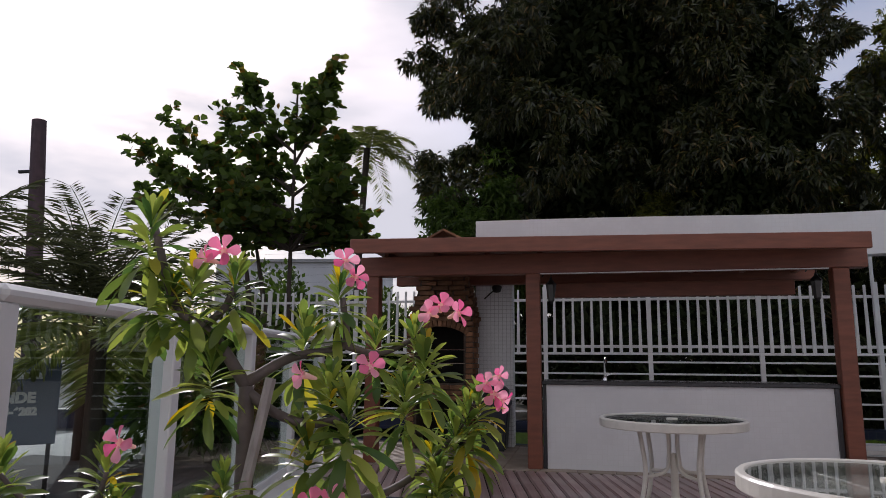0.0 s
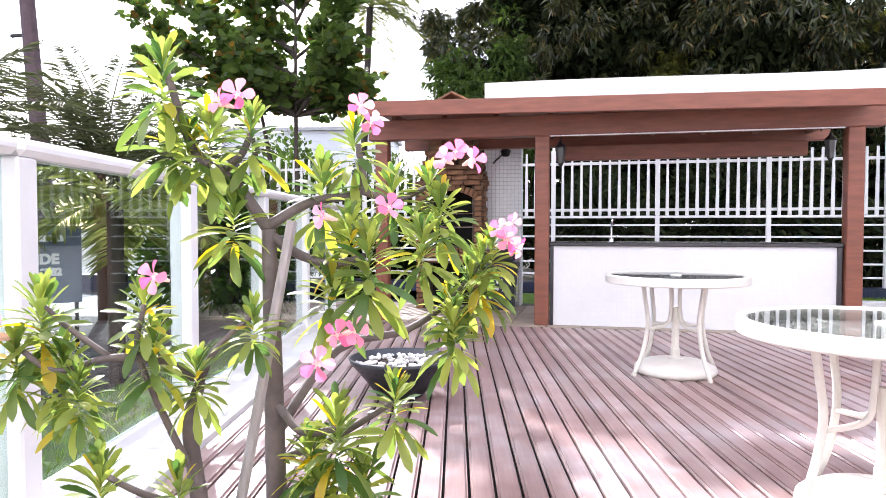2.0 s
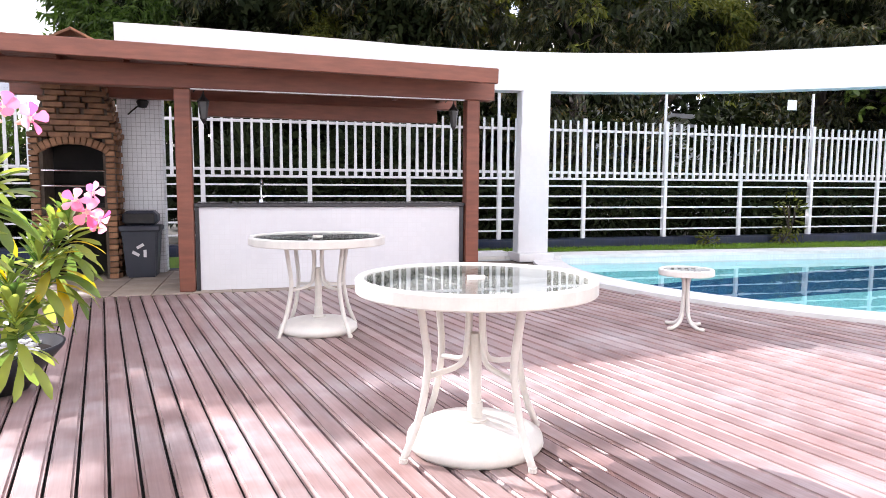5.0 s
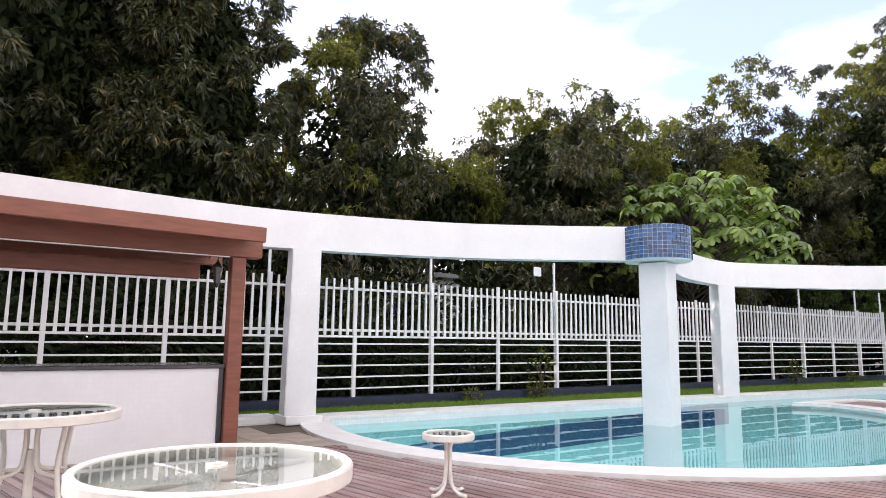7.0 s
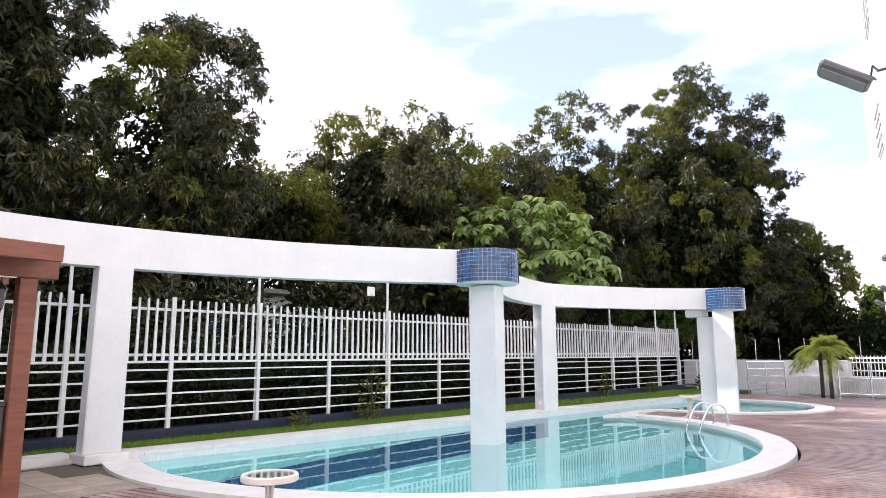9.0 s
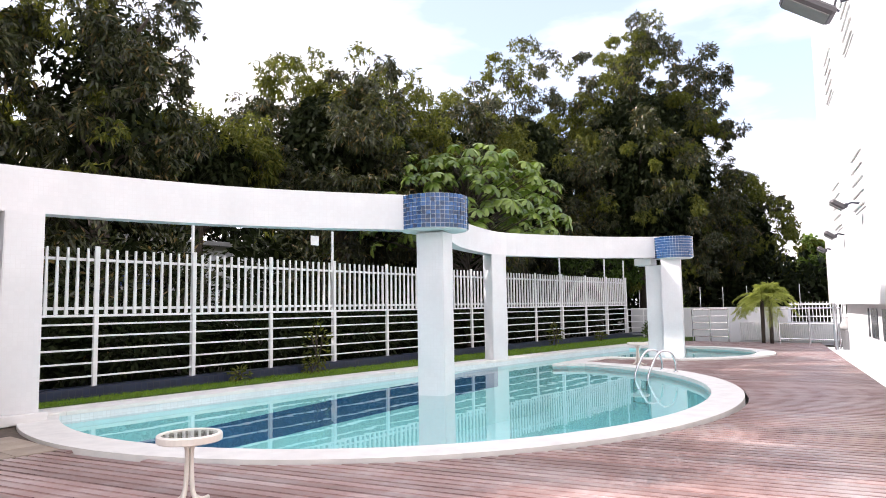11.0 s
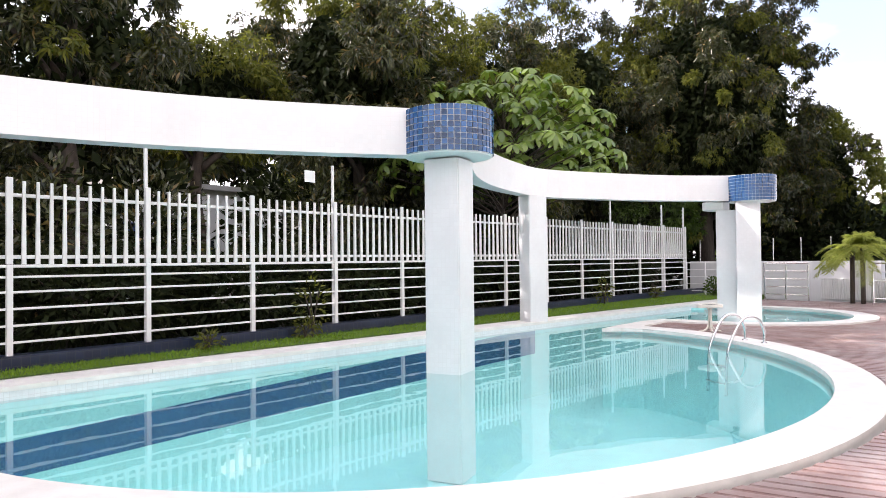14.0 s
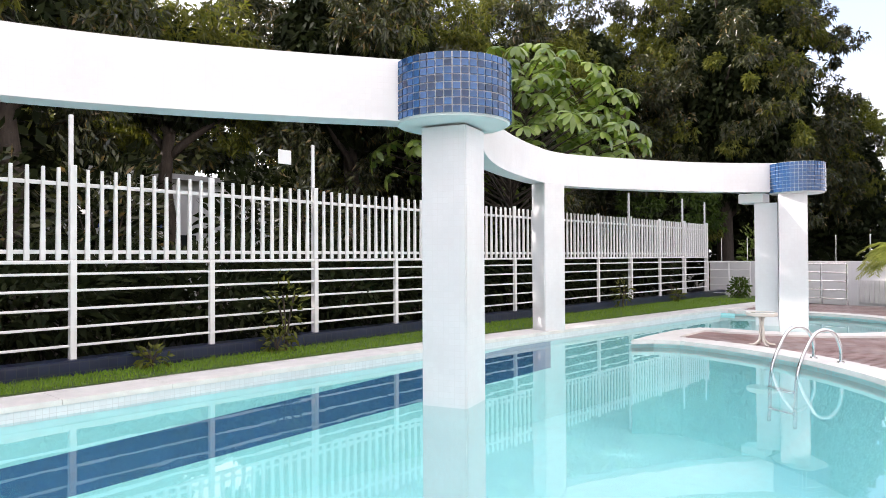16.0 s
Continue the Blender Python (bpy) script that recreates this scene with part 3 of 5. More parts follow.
for name, line in (("beam", beam_line), ("beam", beam2_line)):
    p = [(q.x, q.y) for q in smooth_path([(x, y, 0) for x, y in line], 5)]
    bm = add_strip(bmesh.new(), p, offset_line(p, 0.28), B0, B1)
    uv = bm.loops.layers.uv.verify()
    bm.normal_update()
    run = {}
    s = 0.0
    for i, q in enumerate(p):
        s += math.hypot(q[0] - p[i - 1][0], q[1] - p[i - 1][1]) if i else 0
        run[i] = (q[0], q[1], s)
    for f in bm.faces:
        for lp in f.loops:
            c = lp.vert.co
            j = min(run.values(), key=lambda r: (r[0] - c.x) ** 2 + (r[1] - c.y) ** 2)
            lp[uv].uv = (j[2], c.z if abs(f.normal.z) < 0.5 else c.y)
    part(name, bm, M_TILE, pergola)


def column(x, y, w, d, rz, z0, z1, mat=None, grow=0.0):
    bm = bmesh.new()
    lo = [(-w / 2 - grow, -d / 2), (w / 2, -d / 2), (w / 2, d / 2), (-w / 2 - grow, d / 2)]
    hi = [(-w / 2, -d / 2), (w / 2, -d / 2), (w / 2, d / 2), (-w / 2, d / 2)]
    a, b = [bm.verts.new((*p, z0)) for p in lo], [bm.verts.new((*p, z1)) for p in hi]
    for k in range(4):
        bm.faces.new((a[k], a[(k + 1) % 4], b[(k + 1) % 4], b[k]))
    bm.faces.new(b)
    bmesh.ops.bevel(bm, geom=[e for e in bm.edges if abs((e.verts[0].co - e.verts[1].co).z) > 0.5], offset=0.012, segments=2, affect="EDGES")
    bmesh.ops.transform(bm, matrix=pose(x, y, 0, 0, 0, rz), verts=bm.verts)
    return part("column", wall_uv(bm), mat or M_TILE, pergola)


column(6.36, 9.44, 0.43, 0.34, -8, 0.13, B0 - 0.002, grow=0.04)
part("column_foot", box(6.07, 9.2, 0.0, 6.64, 9.68, 0.128, 0.01), M_TILE, pergola)
column(11.64, 7.05, 0.47, 0.46, 16, -1.39, B0 - 0.032)
column(16.62, 9.06, 0.44, 0.36, -20, 0.04, B0 - 0.002)
column(21.13, 6.25, 0.62, 0.5, 15, -1.39, B0 - 0.032)
column(21.22, 6.76, 0.42, 0.42, 15, -1.39, B0 - 0.20)
part("corbel", box(20.9, 6.72, B0 - 0.2, 21.36, 7.2, B0 - 0.002, 0.02), M_WHITE, pergola)
column(0.87, 9.36, 0.52, 0.3, 0, 0.0, B0 - 0.002, M_TILE_OLD)


def blue_cap(x, y, r, z0, z1, cols, rows, singly, face):
    cap = thing("column_cap", x, y, 0, label="round column head clad in blue mosaic tiles", category="column cap", group="blue column heads")
    part("core", lathe([(r - 0.012, z0), (r - 0.012, z1), (0.0, z1)], 44), M_GROUT, cap)
    part("soffit", lathe([(0.0, z0 - 0.014), (r - 0.03, z0 - 0.014), (r - 0.022, z0 - 0.001), (0, z0 - 0.001)], 44), M_WHITE, cap)
    w, h = 2 * math.pi * r / cols, (z1 - z0) / rows
    one = box(-w * 0.425, -0.004, -h * 0.425, w * 0.425, 0.008, h * 0.425, 0.002)
    me = bpy.data.meshes.new("tile")
    one.to_mesh(me)
    me.materials.append(M_BLUE)
    rest = bmesh.new()
    for i in range(cols):
        a = 2 * math.pi * (i + 0.5) / cols
        off = (a - face + math.pi) % (2 * math.pi) - math.pi
        for j in range(rows):
            m = pose(r * math.cos(a) * 0.994, r * math.sin(a) * 0.994, z0 + (j + 0.5) * h, 0, 0, math.degrees(a) + 90 + 180)
            if singly and abs(off) < 1.75:
                t = new("tile", me)
                t.parent, t.matrix_basis = cap, m
            else:
                add_box(rest, -w * 0.425, -0.004, -h * 0.425, w * 0.425, 0.008, h * 0.425, 0, m)
    one.free()
    if len(rest.verts):
        tagged(part("tiles", rest, M_BLUE, cap), kind="stuff")
    return cap


blue_cap(11.58, 7.0, 0.555, B0 + 0.005, B1 - 0.02, 46, 8, True, math.atan2(-5, -5))
blue_cap(21.15, 6.17, 0.50, B0 - 0.03, B1 - 0.03, 44, 8, False, 0)

# ---- building beside the deck: facade across the boards' heading ----
FAC = pose(20, 2.10, 0, 0, 0, 11.5)


def facade_part(name, x0, y0, z0, x1, y1, z1, mat, parent, bevel=0.0):
    return part(name, wall_uv(box(x0, y0, z0, x1, y1, z1, bevel, FAC)), mat, parent)


tower = thing("apartment_building", label="tall white tiled apartment building standing beside the deck", category="building", kind="structure")
facade_part("upper_wall", -26, -9, 1.25, 4.0, 0.0, 24, M_TILE, tower)
facade_part("base_wall", -26, -9, -0.1, 3.4, -0.35, 1.25, M_HOUSE, tower)
for x0, x1 in ((-3.4, -2.3), (-1.7, -0.9), (-0.6, -0.45)):
    facade_part("basement_window", x0, -0.352, 0.55, x1, -0.335, 1.15, M_DARKGLASS, tower)
for k in range(4):
    facade_part("recess", 3.99 - 0.001, -1.6 - k * 1.6, 1.5, 4.02, -0.7 - k * 1.6, 23, M_HOUSE, tower)
for k, x in enumerate((-4.0, -0.5)):
    for j in range(5):
        w = facade_part("window", x, -0.01, 2.9 + 3 * j, x + 1.3, 0.02, 4.1 + 3 * j, M_WHITE, tower)
        for s in range(5):
            part("slat", box(x, 0.021, 2.95 + 3 * j + 0.23 * s, x + 1.3, 0.055, 3.01 + 3 * j + 0.23 * s, 0.01, FAC), M_WHITE, w)
part("corner_pole", tube([FAC @ Vector((3.9, -0.1, 0)), FAC @ Vector((3.9, -0.1, 1.25))], 0.05), M_STEEL, tower)


def floodlight(x, z, out, size):
    o = FAC @ Vector((x, 0, z))
    t = thing("floodlight", o.x, o.y, o.z, 11.5, "grey metal floodlight on a wall bracket", "lamp", "wall floodlights")
    a = 0.2 * size
    part("bracket", tube([(0, 0, 0.02), (0, out * 0.5, 0.05), (0, out - a, 0.02)], 0.016), M_GREY, t)
    part("yoke", tube([(-a * 0.7, out - a, -0.03), (-a * 0.7, out - a * 0.8, 0.03), (a * 0.7, out - a * 0.8, 0.03), (a * 0.7, out - a, -0.03)], 0.012), M_GREY, t)
    m = pose(0, out + a * 0.4, 0.03, 33, 0, 6)
    part("housing", box(-a * 0.75, -a * 1.3, -0.05, a * 0.75, a * 1.3, 0.05, 0.03, m), M_GREYMETAL, t)
    part("lens", box(-a * 0.6, -a * 1.1, -0.062, a * 0.6, a * 1.1, -0.05, 0.004, m), M_LAMPGLASS, t)
    return t


for x, z, out, size in ((-9.1, 4.45, 0.98, 1.1), (-3.6, 2.97, 0.34, 0.5), (-0.6, 2.7, 0.24, 0.45), (2.45, 2.6, 0.18, 0.42)):
    floodlight(x, z, out, size)

# ---- far end: low wall, steel rails, gate ----
end = thing("end_wall", 29.5, 10.7, 0, -15, label="low white rendered wall with ribbed panels at the deck's end", category="wall", kind="structure")
part("wall_body", wall_uv(box(0.0, -6.3, -0.1, 0.25, 0.0, 1.15, 0.01)), M_HOUSE, end)
part("wall_body", wall_uv(box(0.0, -9.2, -0.1, 0.25, -6.302, 0.64, 0.01)), M_HOUSE, end)
part("ribbed_panel", box(-0.04, -8.4, 0.0, -0.001, -4.6, 0.62, 0.0), M_WHITE, end)
for k in range(60):
    part("rib", box(-0.07, -8.38 + 0.063 * k, 0.0, -0.041, -8.355 + 0.063 * k, 0.62), M_WHITE, end)
part("bar", box(0.10, -9.2, 0.80, 0.13, -6.31, 0.84), M_WHITE, end)
part("bar", box(0.10, -9.2, 1.20, 0.13, -6.31, 1.25), M_WHITE, end)
for k in range(26):
    part("picket", box(0.132, -9.15 + 0.11 * k, 0.64, 0.15, -9.132 + 0.11 * k, 1.30), M_WHITE, end)


def steel_rail(x0, y0, x1, y1, posts, h=1.05, bars=4, mat=None):
    r = thing("steel_railing", x0, y0, 0, math.degrees(math.atan2(y1 - y0, x1 - x0)), "tubular metal railing with horizontal bars standing on the deck", "railing", "metal railings")
    ln = math.hypot(x1 - x0, y1 - y0)
    for k in range(posts):
        x = ln * k / (posts - 1)
        part("post", tube([(x, 0, 0), (x, 0, h)], 0.025), mat or M_STEEL, r)
    for k in range(bars):
        z = h - (h - 0.12) * k / (bars - 1) * (0.95)
        part("bar", tube([(0, 0, z), (ln, 0, z)], 0.022 if k == 0 else 0.013), mat or M_STEEL, r)
    return r


steel_rail(28.0, 10.25, 28.0, 9.0, 3, 1.12, 5, M_WHITE)
steel_rail(27.0, 7.5, 26.8, 6.26, 3, 1.1, 5)
steel_rail(26.0, 4.56, 25.8, 2.85, 3, 1.1, 3)
for k in range(10):
    st = thing("wall_post", 29.45 - 0.233 * k, 10.3 - 0.87 * k, 1.15, 0, "thin steel post on the end wall", "post", "wall posts")
    part("rod", tube([(0, 0, 0), (0, 0, 0.75)], 0.016), M_STEEL, st)
white_fence = thing("picket_gate", label="white picket gate behind the deck's end", category="gate")
for k in range(14):
    part("picket", box(27.6, 1.0 + 0.16 * k, 0.75, 27.63, 1.06 + 0.16 * k, 1.35, 0.004), M_WHITE, white_fence)
part("bar", box(27.64, 0.9, 0.85, 27.66, 3.3, 0.9), M_WHITE, white_fence)
part("bar", box(27.64, 0.9, 1.2, 27.66, 3.3, 1.25), M_WHITE, white_fence)
part("foot", box(27.60, 0.9, -0.12, 27.66, 3.3, 0.75), M_HOUSE, white_fence)

# ---- the white fence behind lawn and bar, bay by bay ----
FY, BAY, FX = 10.73, 1.647, 3.10
picket = box(-0.026, -0.018, 1.30, 0.026, 0.018, 2.30, 0.004)
top = max(v.co.z for v in picket.verts)
for v in picket.verts:
    if v.co.z > top - 0.01:
        v.co.x = v.co.x * 0.6 + 0.004
bay = thing("fence", FX - BAY * 6, FY, 0, label="white painted steel fence panel with pickets above bars", category="fence", group="fence along the lawn")
pk = part("picket", picket, M_WHITE, bay)
pk.location.x = 0.15
for k in range(1, 10):
    p2 = new("picket", pk.data)
    p2.parent, p2.location.x = bay, 0.15 + 0.15 * k
part("post", box(-0.034, -0.03, 0.22, 0.034, 0.03, 1.30, 0.006), M_WHITE, bay)
part("post", box(-0.036, -0.022, 1.302, 0.036, 0.022, 2.34, 0.006), M_WHITE, bay)
for z in (0.37, 0.57, 0.77, 0.97, 1.15):
    part("bar", box(0.034, -0.012, z - 0.014, BAY - 0.034, 0.012, z + 0.014, 0.004), M_WHITE, bay)
part("handrail", box(0.034, -0.024, 1.26, BAY - 0.034, 0.024, 1.298, 0.006), M_WHITE, bay)
for z in (1.39, 2.13):
    part("rail", box(0.036, 0.019, z - 0.022, BAY - 0.036, 0.040, z + 0.022, 0.004), M_WHITE, bay)
posts = [FX + 1.603 * k for k in range(-6, 3)] + [7.91, 9.57, 11.22, 12.89, 14.56] + [14.56 + 1.652 * k for k in range(1, 9)]
for x0, x1 in zip(posts[1:], posts[2:]):
    dx, dy = x1 - x0, fence_y(x1) - fence_y(x0)
    copy_thing(bay, pose(x0, fence_y(x0), 0, 0, 0, math.degrees(math.atan2(dy, dx))) @ Matrix.Diagonal((math.hypot(dx, dy) / BAY, 1, 1, 1)))
last_post = thing("fence_post", posts[-1], fence_y(posts[-1]), 0, label="white steel post closing the fence", category="post")
part("post", box(-0.034, -0.03, 0.22, 0.034, 0.03, 2.34, 0.006), M_WHITE, last_post)
bay.matrix_basis = pose(posts[0], FY, 0) @ Matrix.Diagonal((1.603 / BAY, 1, 1, 1))
for k, h in ((2, 2.95), (4, 2.9), (6, 2.98), (12, 2.95), (14, 3.0), (15, 3.0), (-1, 2.9)):
    x = posts[k + 6]
    pole = thing("fence_pole", x, fence_y(x) + 0.06, 0.2, label="tall white pole carrying electric fence wires", category="pole", group="electric fence poles")
    part("rod", box(-0.022, -0.02, 0, 0.022, 0.02, h - 0.2, 0.005), M_WHITE, pole)
    for j in range(5):
        part("insulator", lathe([(0.0, -0.02), (0.014, -0.015), (0.008, 0), (0.014, 0.015), (0, 0.02)], 8), M_WHITE, pole).location = (0, 0.035, h - 0.3 - 0.13 * j)
wires = thing("electric_wires", 0, 0.095, 2.4, label="thin electric fence wires above the pickets", category="wire")
for j in range(5):
    part("wire", tube([(x, fence_y(x), 0.1 + 0.13 * j) for x in (-6, FENCE_BEND, posts[-1])], 0.0013, 4), M_IRON, wires)
for x, z in ((12.40, 2.75), (19.4, 2.5)):
    s = thing("warning_plate", x, fence_y(x) + 0.07, z, label="small white warning plate hung on the fence wires", category="sign", group="warning plates")
    part("plate", box(-0.11, -0.006, -0.1, 0.11, 0.006, 0.1, 0.003), M_WHITE, s)

# ---- bar shelter ----
shelter = thing("bar_shelter", label="red-stained timber shelter over the bar counter", category="shelter", kind="structure")
for x0, x1 in ((1.47, 1.63), (4.66, 4.82), (-0.42, -0.27)):
    part("post", box(x0, 7.44, 0.0, x1, 7.59, 2.14, 0.008), M_TIMBER, shelter)
part("beam", box(-0.5, 7.43, 2.142, 5.0, 7.60, 2.375, 0.008), M_TIMBER, shelter)
part("beam", box(1.66, 8.35, 1.95, 4.55, 8.47, 2.13, 0.008), M_TIMBER, shelter)
part("beam", box(-0.5, 8.99, 2.20, 5.0, 9.13, 2.36, 0.008), M_TIMBER, shelter)
FALL = pose(0, 0, 0.027, 0, 0.92, 0)           # the roof falls a little towards the pool
part("fascia", box(-0.47, 6.84, 2.30, 4.79, 6.90, 2.46, 0.006, FALL), M_TIMBER, shelter)
for k in range(9):
    x = -0.3 + 0.62 * k
    part("rafter", box(x, 7.602, 2.335, x + 0.06, 9.14, 2.44, 0.004, FALL), M_TIMBER, shelter)
for k in range(19):
    part("board", box(-0.47, 6.905 + 0.118 * k, 2.442, 4.79, 7.018 + 0.118 * k, 2.462, 0.003, FALL), M_TIMBER, shelter)
part("soffit", box(-0.47, 6.902, 2.40, 4.79, 7.428, 2.42, 0, FALL), M_TIMBER, shelter)
# Thin white strip along the front beam's lower edge.
part("white_strip", box(1.64, 7.415, 2.128, 4.62, 7.428, 2.14), M_WHITE, shelter)

counter = thing("bar_counter", 1.66, 7.5, 0, label="white tiled bar counter with a dark granite top", category="counter")
part("body", wall_uv(box(0.02, 0.02, 0, 2.94, 0.62, 0.90)), M_TILE, counter)
part("worktop", box(-0.03, -0.01, 0.902, 3.0, 0.70, 0.945, 0.006), M_GRANITE, counter)
part("side_slab", box(-0.02, 0.0, 0.0, 0.018, 0.65, 0.90), M_GRANITE, counter)
part("side_slab", box(2.942, 0.0, 0.0, 2.985, 0.65, 0.90), M_GRANITE, counter)
tap = thing("sink_tap", 2.33, 7.95, 0.945, label="slender steel kitchen tap standing on the counter", category="tap")
part("spout", tube(smooth_path([(0, 0, 0), (0, 0, 0.2), (0.01, -0.05, 0.25), (0.02, -0.1, 0.2)], 5), 0.011), M_STEEL, tap)
part("base", lathe([(0.028, 0), (0.024, 0.03), (0.014, 0.05)], 14), M_STEEL, tap)
part("lever", tube([(0.02, 0, 0.05), (0.08, 0, 0.075)], 0.006), M_STEEL, tap)


def lantern(x, y, z):
    l = thing("wall_lantern", x, y, z, label="small dark iron lantern hung on a shelter post", category="lantern", group="bar lanterns")
    part("hook", tube(smooth_path([(-0.1, 0, 0.2), (-0.05, 0, 0.26), (0, 0, 0.24), (0, 0, 0.17)], 4), 0.007), M_IRON, l)
    part("cap", lathe([(0.012, 0.19), (0.02, 0.16), (0.065, 0.11), (0.06, 0.10), (0.0, 0.10)], 6), M_IRON, l)
    part("pane", lathe([(0.035, -0.08), (0.058, 0.098)], 6), M_LANTERNGLASS, l)
    part("base", lathe([(0.0, -0.13), (0.012, -0.12), (0.03, -0.085), (0.038, -0.08), (0.0, -0.078)], 6), M_IRON, l)
    return l


lantern(1.75, 7.58, 1.92)
lantern(4.54, 7.58, 1.92)
spot = thing("wall_lamp", 0.90, 9.20, 2.14, label="small dark swivel lamp on a curved arm on the tiled pillar", category="lamp")
part("arm", tube(smooth_path([(-0.16, 0, -0.12), (-0.08, -0.06, -0.06), (0, -0.1, 0)], 4), 0.01), M_IRON, spot)
part("head", lathe([(0.0, -0.05), (0.05, -0.04), (0.075, 0.03), (0.06, 0.05), (0, 0.05)], 14), M_IRON, spot).location = (0.03, -0.12, 0)

# ---- brick barbecue with chimney ----
bbq = thing("brick_barbecue", 0, 8.72, 0, label="tall barbecue of old clay bricks with arched sooty mouth and hood", category="barbecue")
X0, X1, ARCH = -0.26, 0.66, 1.58
core = bmesh.new()
add_box(core, X0 + 0.02, 0.03, 0, X0 + 0.14, 0.6, 1.75)
add_box(core, X1 - 0.14, 0.03, 0, X1 - 0.02, 0.6, 1.75)
add_box(core, X0 + 0.141, 0.50, 0, X1 - 0.141, 0.6, 1.75)
add_box(core, X0 + 0.142, 0.03, 0.62, X1 - 0.142, 0.498, 0.86)
part("core", core, M_MORTAR, bbq)
hood = bmesh.new()
base_q = [(X0 + 0.03, 0.04), (X1 - 0.03, 0.04), (X1 - 0.03, 0.6), (X0 + 0.03, 0.6)]
top_q = [(-0.02, 0.15), (0.46, 0.15), (0.46, 0.55), (-0.02, 0.55)]
lo, hi = [hood.verts.new((*p, 1.72)) for p in base_q], [hood.verts.new((*p, 2.55)) for p in top_q]
for k in range(4):
    hood.faces.new((lo[k], lo[(k + 1) % 4], hi[(k + 1) % 4], hi[k]))
hood.faces.new(hi)
part("hood", hood, M_MORTAR, bbq)
part("firebox", box(X0 + 0.145, 0.06, 0.87, X1 - 0.145, 0.495, 0.9), M_SOOT, bbq)
part("firebox_back", box(X0 + 0.142, 0.44, 0.9, X1 - 0.142, 0.498, 1.7), M_SOOT, bbq)
part("wood_store", box(X0 + 0.142, 0.40, 0.02, X1 - 0.142, 0.498, 0.62), M_SOOT, bbq)
for z in (1.12, 1.3):
    part("spit_rail", tube([(X0 + 0.12, 0.02, z), (X1 - 0.12, 0.02, z)], 0.009), M_STEEL, bbq)
part("shelf", box(X0 + 0.1, -0.10, 0.66, X0 + 0.55, 0.03, 0.69, 0.004), M_WHITE, bbq)
brick_me = bpy.data.meshes.new("brick")
tmp = box(-0.105, -0.03, -0.029, 0.105, 0.03, 0.029, 0.006)
tmp.to_mesh(brick_me)
tmp.free()
half_me = bpy.data.meshes.new("half_brick")
tmp = box(-0.05, -0.03, -0.029, 0.05, 0.03, 0.029, 0.006)
tmp.to_mesh(half_me)
tmp.free()
for me in (brick_me, half_me):
    me.materials.append(M_BRICK)
rr = random.Random(3)


def brick(m, half=False):
    b = new("brick", half_me if half else brick_me)
    b.parent = bbq
    b.matrix_basis = m @ pose(rr.uniform(-.003, .003), rr.uniform(-.005, .005), 0, rr.uniform(-1, 1), rr.uniform(-1, 1), rr.uniform(-1, 1))


for j in range(24):
    z = 0.035 + 0.07 * j
    if z > 1.66:
        break
    for side in (0, 1):
        x = X0 + 0.055 if side == 0 else X1 - 0.055
        brick(pose(x, 0.015, z), True)
        if side:
            brick(pose(X1 - 0.01, 0.16 + 0.11 * (j % 2), z, 0, 0, 90))
    if 0.62 < z < 0.84:
        for k in range(3):
            brick(pose(X0 + 0.215 + 0.222 * k + (0.05 if j % 2 else 0), 0.015, z))
for k in range(13):
    a = radians(124 - 68 * k / 12)
    brick(pose(0.20 + 0.66 * math.cos(a), 0.012, 1.00 + 0.66 * math.sin(a), 0, 90 - math.degrees(a) + 90, 0), True)
for j in range(12):
    z = 1.715 + 0.07 * j
    t = (z - 1.70) / 0.85
    xa, xb = X0 + (-0.02 - X0) * t, X1 + (0.46 - X1) * t
    y = 0.01 + 0.11 * t
    nb = max(2, round((xb - xa) / 0.22))
    for k in range(nb):
        x = xa + (xb - xa) * (k + 0.5) / nb + (0.04 if j % 2 else -0.02)
        brick(pose(x, y, z, -7))
    for k in range(2):
        brick(pose(xb + 0.0, y + 0.14 + 0.21 * k, z, 0, -14, 90))
chimney = thing("chimney_cap", 0.23, 8.98, 2.552, label="small brick chimney head with a gabled tile cap", category="chimney")
for sx in (-1, 1):
    part("pier", box(sx * 0.155 - 0.06, -0.17, 0.0, sx * 0.155 + 0.06, 0.17, 0.27, 0.008), M_BRICK, chimney)
    m = pose(sx * 0.128, 0, 0.335, 0, sx * 27, 0)
    part("roof_slab", box(-0.15, -0.22, -0.015, 0.15, 0.22, 0.015, 0.004, m), M_BRICK, chimney)

# ---- waste bin by the pillar ----
wb = thing("waste_bin", 0.90, 8.88, 0, label="dark grey swing-top plastic waste bin with a pale recycling mark", category="bin")
bm = bmesh.new()
lo, hi = [(-0.17, -0.14), (0.17, -0.14), (0.17, 0.14), (-0.17, 0.14)], [(-0.215, -0.17), (0.215, -0.17), (0.215, 0.17), (-0.215, 0.17)]
a, b = [bm.verts.new((*p, 0)) for p in lo], [bm.verts.new((*p, 0.60)) for p in hi]
for k in range(4):
    bm.faces.new((a[k], a[(k + 1) % 4], b[(k + 1) % 4], b[k]))
bm.faces.new(a[::-1])
bm.faces.new(b)
bmesh.ops.bevel(bm, geom=bm.edges[:], offset=0.02, segments=2, affect="EDGES")
part("body", bm, M_GREY, wb)
part("collar", box(-0.235, -0.19, 0.57, 0.235, 0.19, 0.64, 0.015), M_GREY, wb)
part("lid", box(-0.2, -0.165, 0.64, 0.2, 0.165, 0.82, 0.05), M_GREY, wb)
part("flap", box(-0.17, -0.172, 0.67, 0.17, -0.162, 0.79, 0.004), M_IRON, wb)
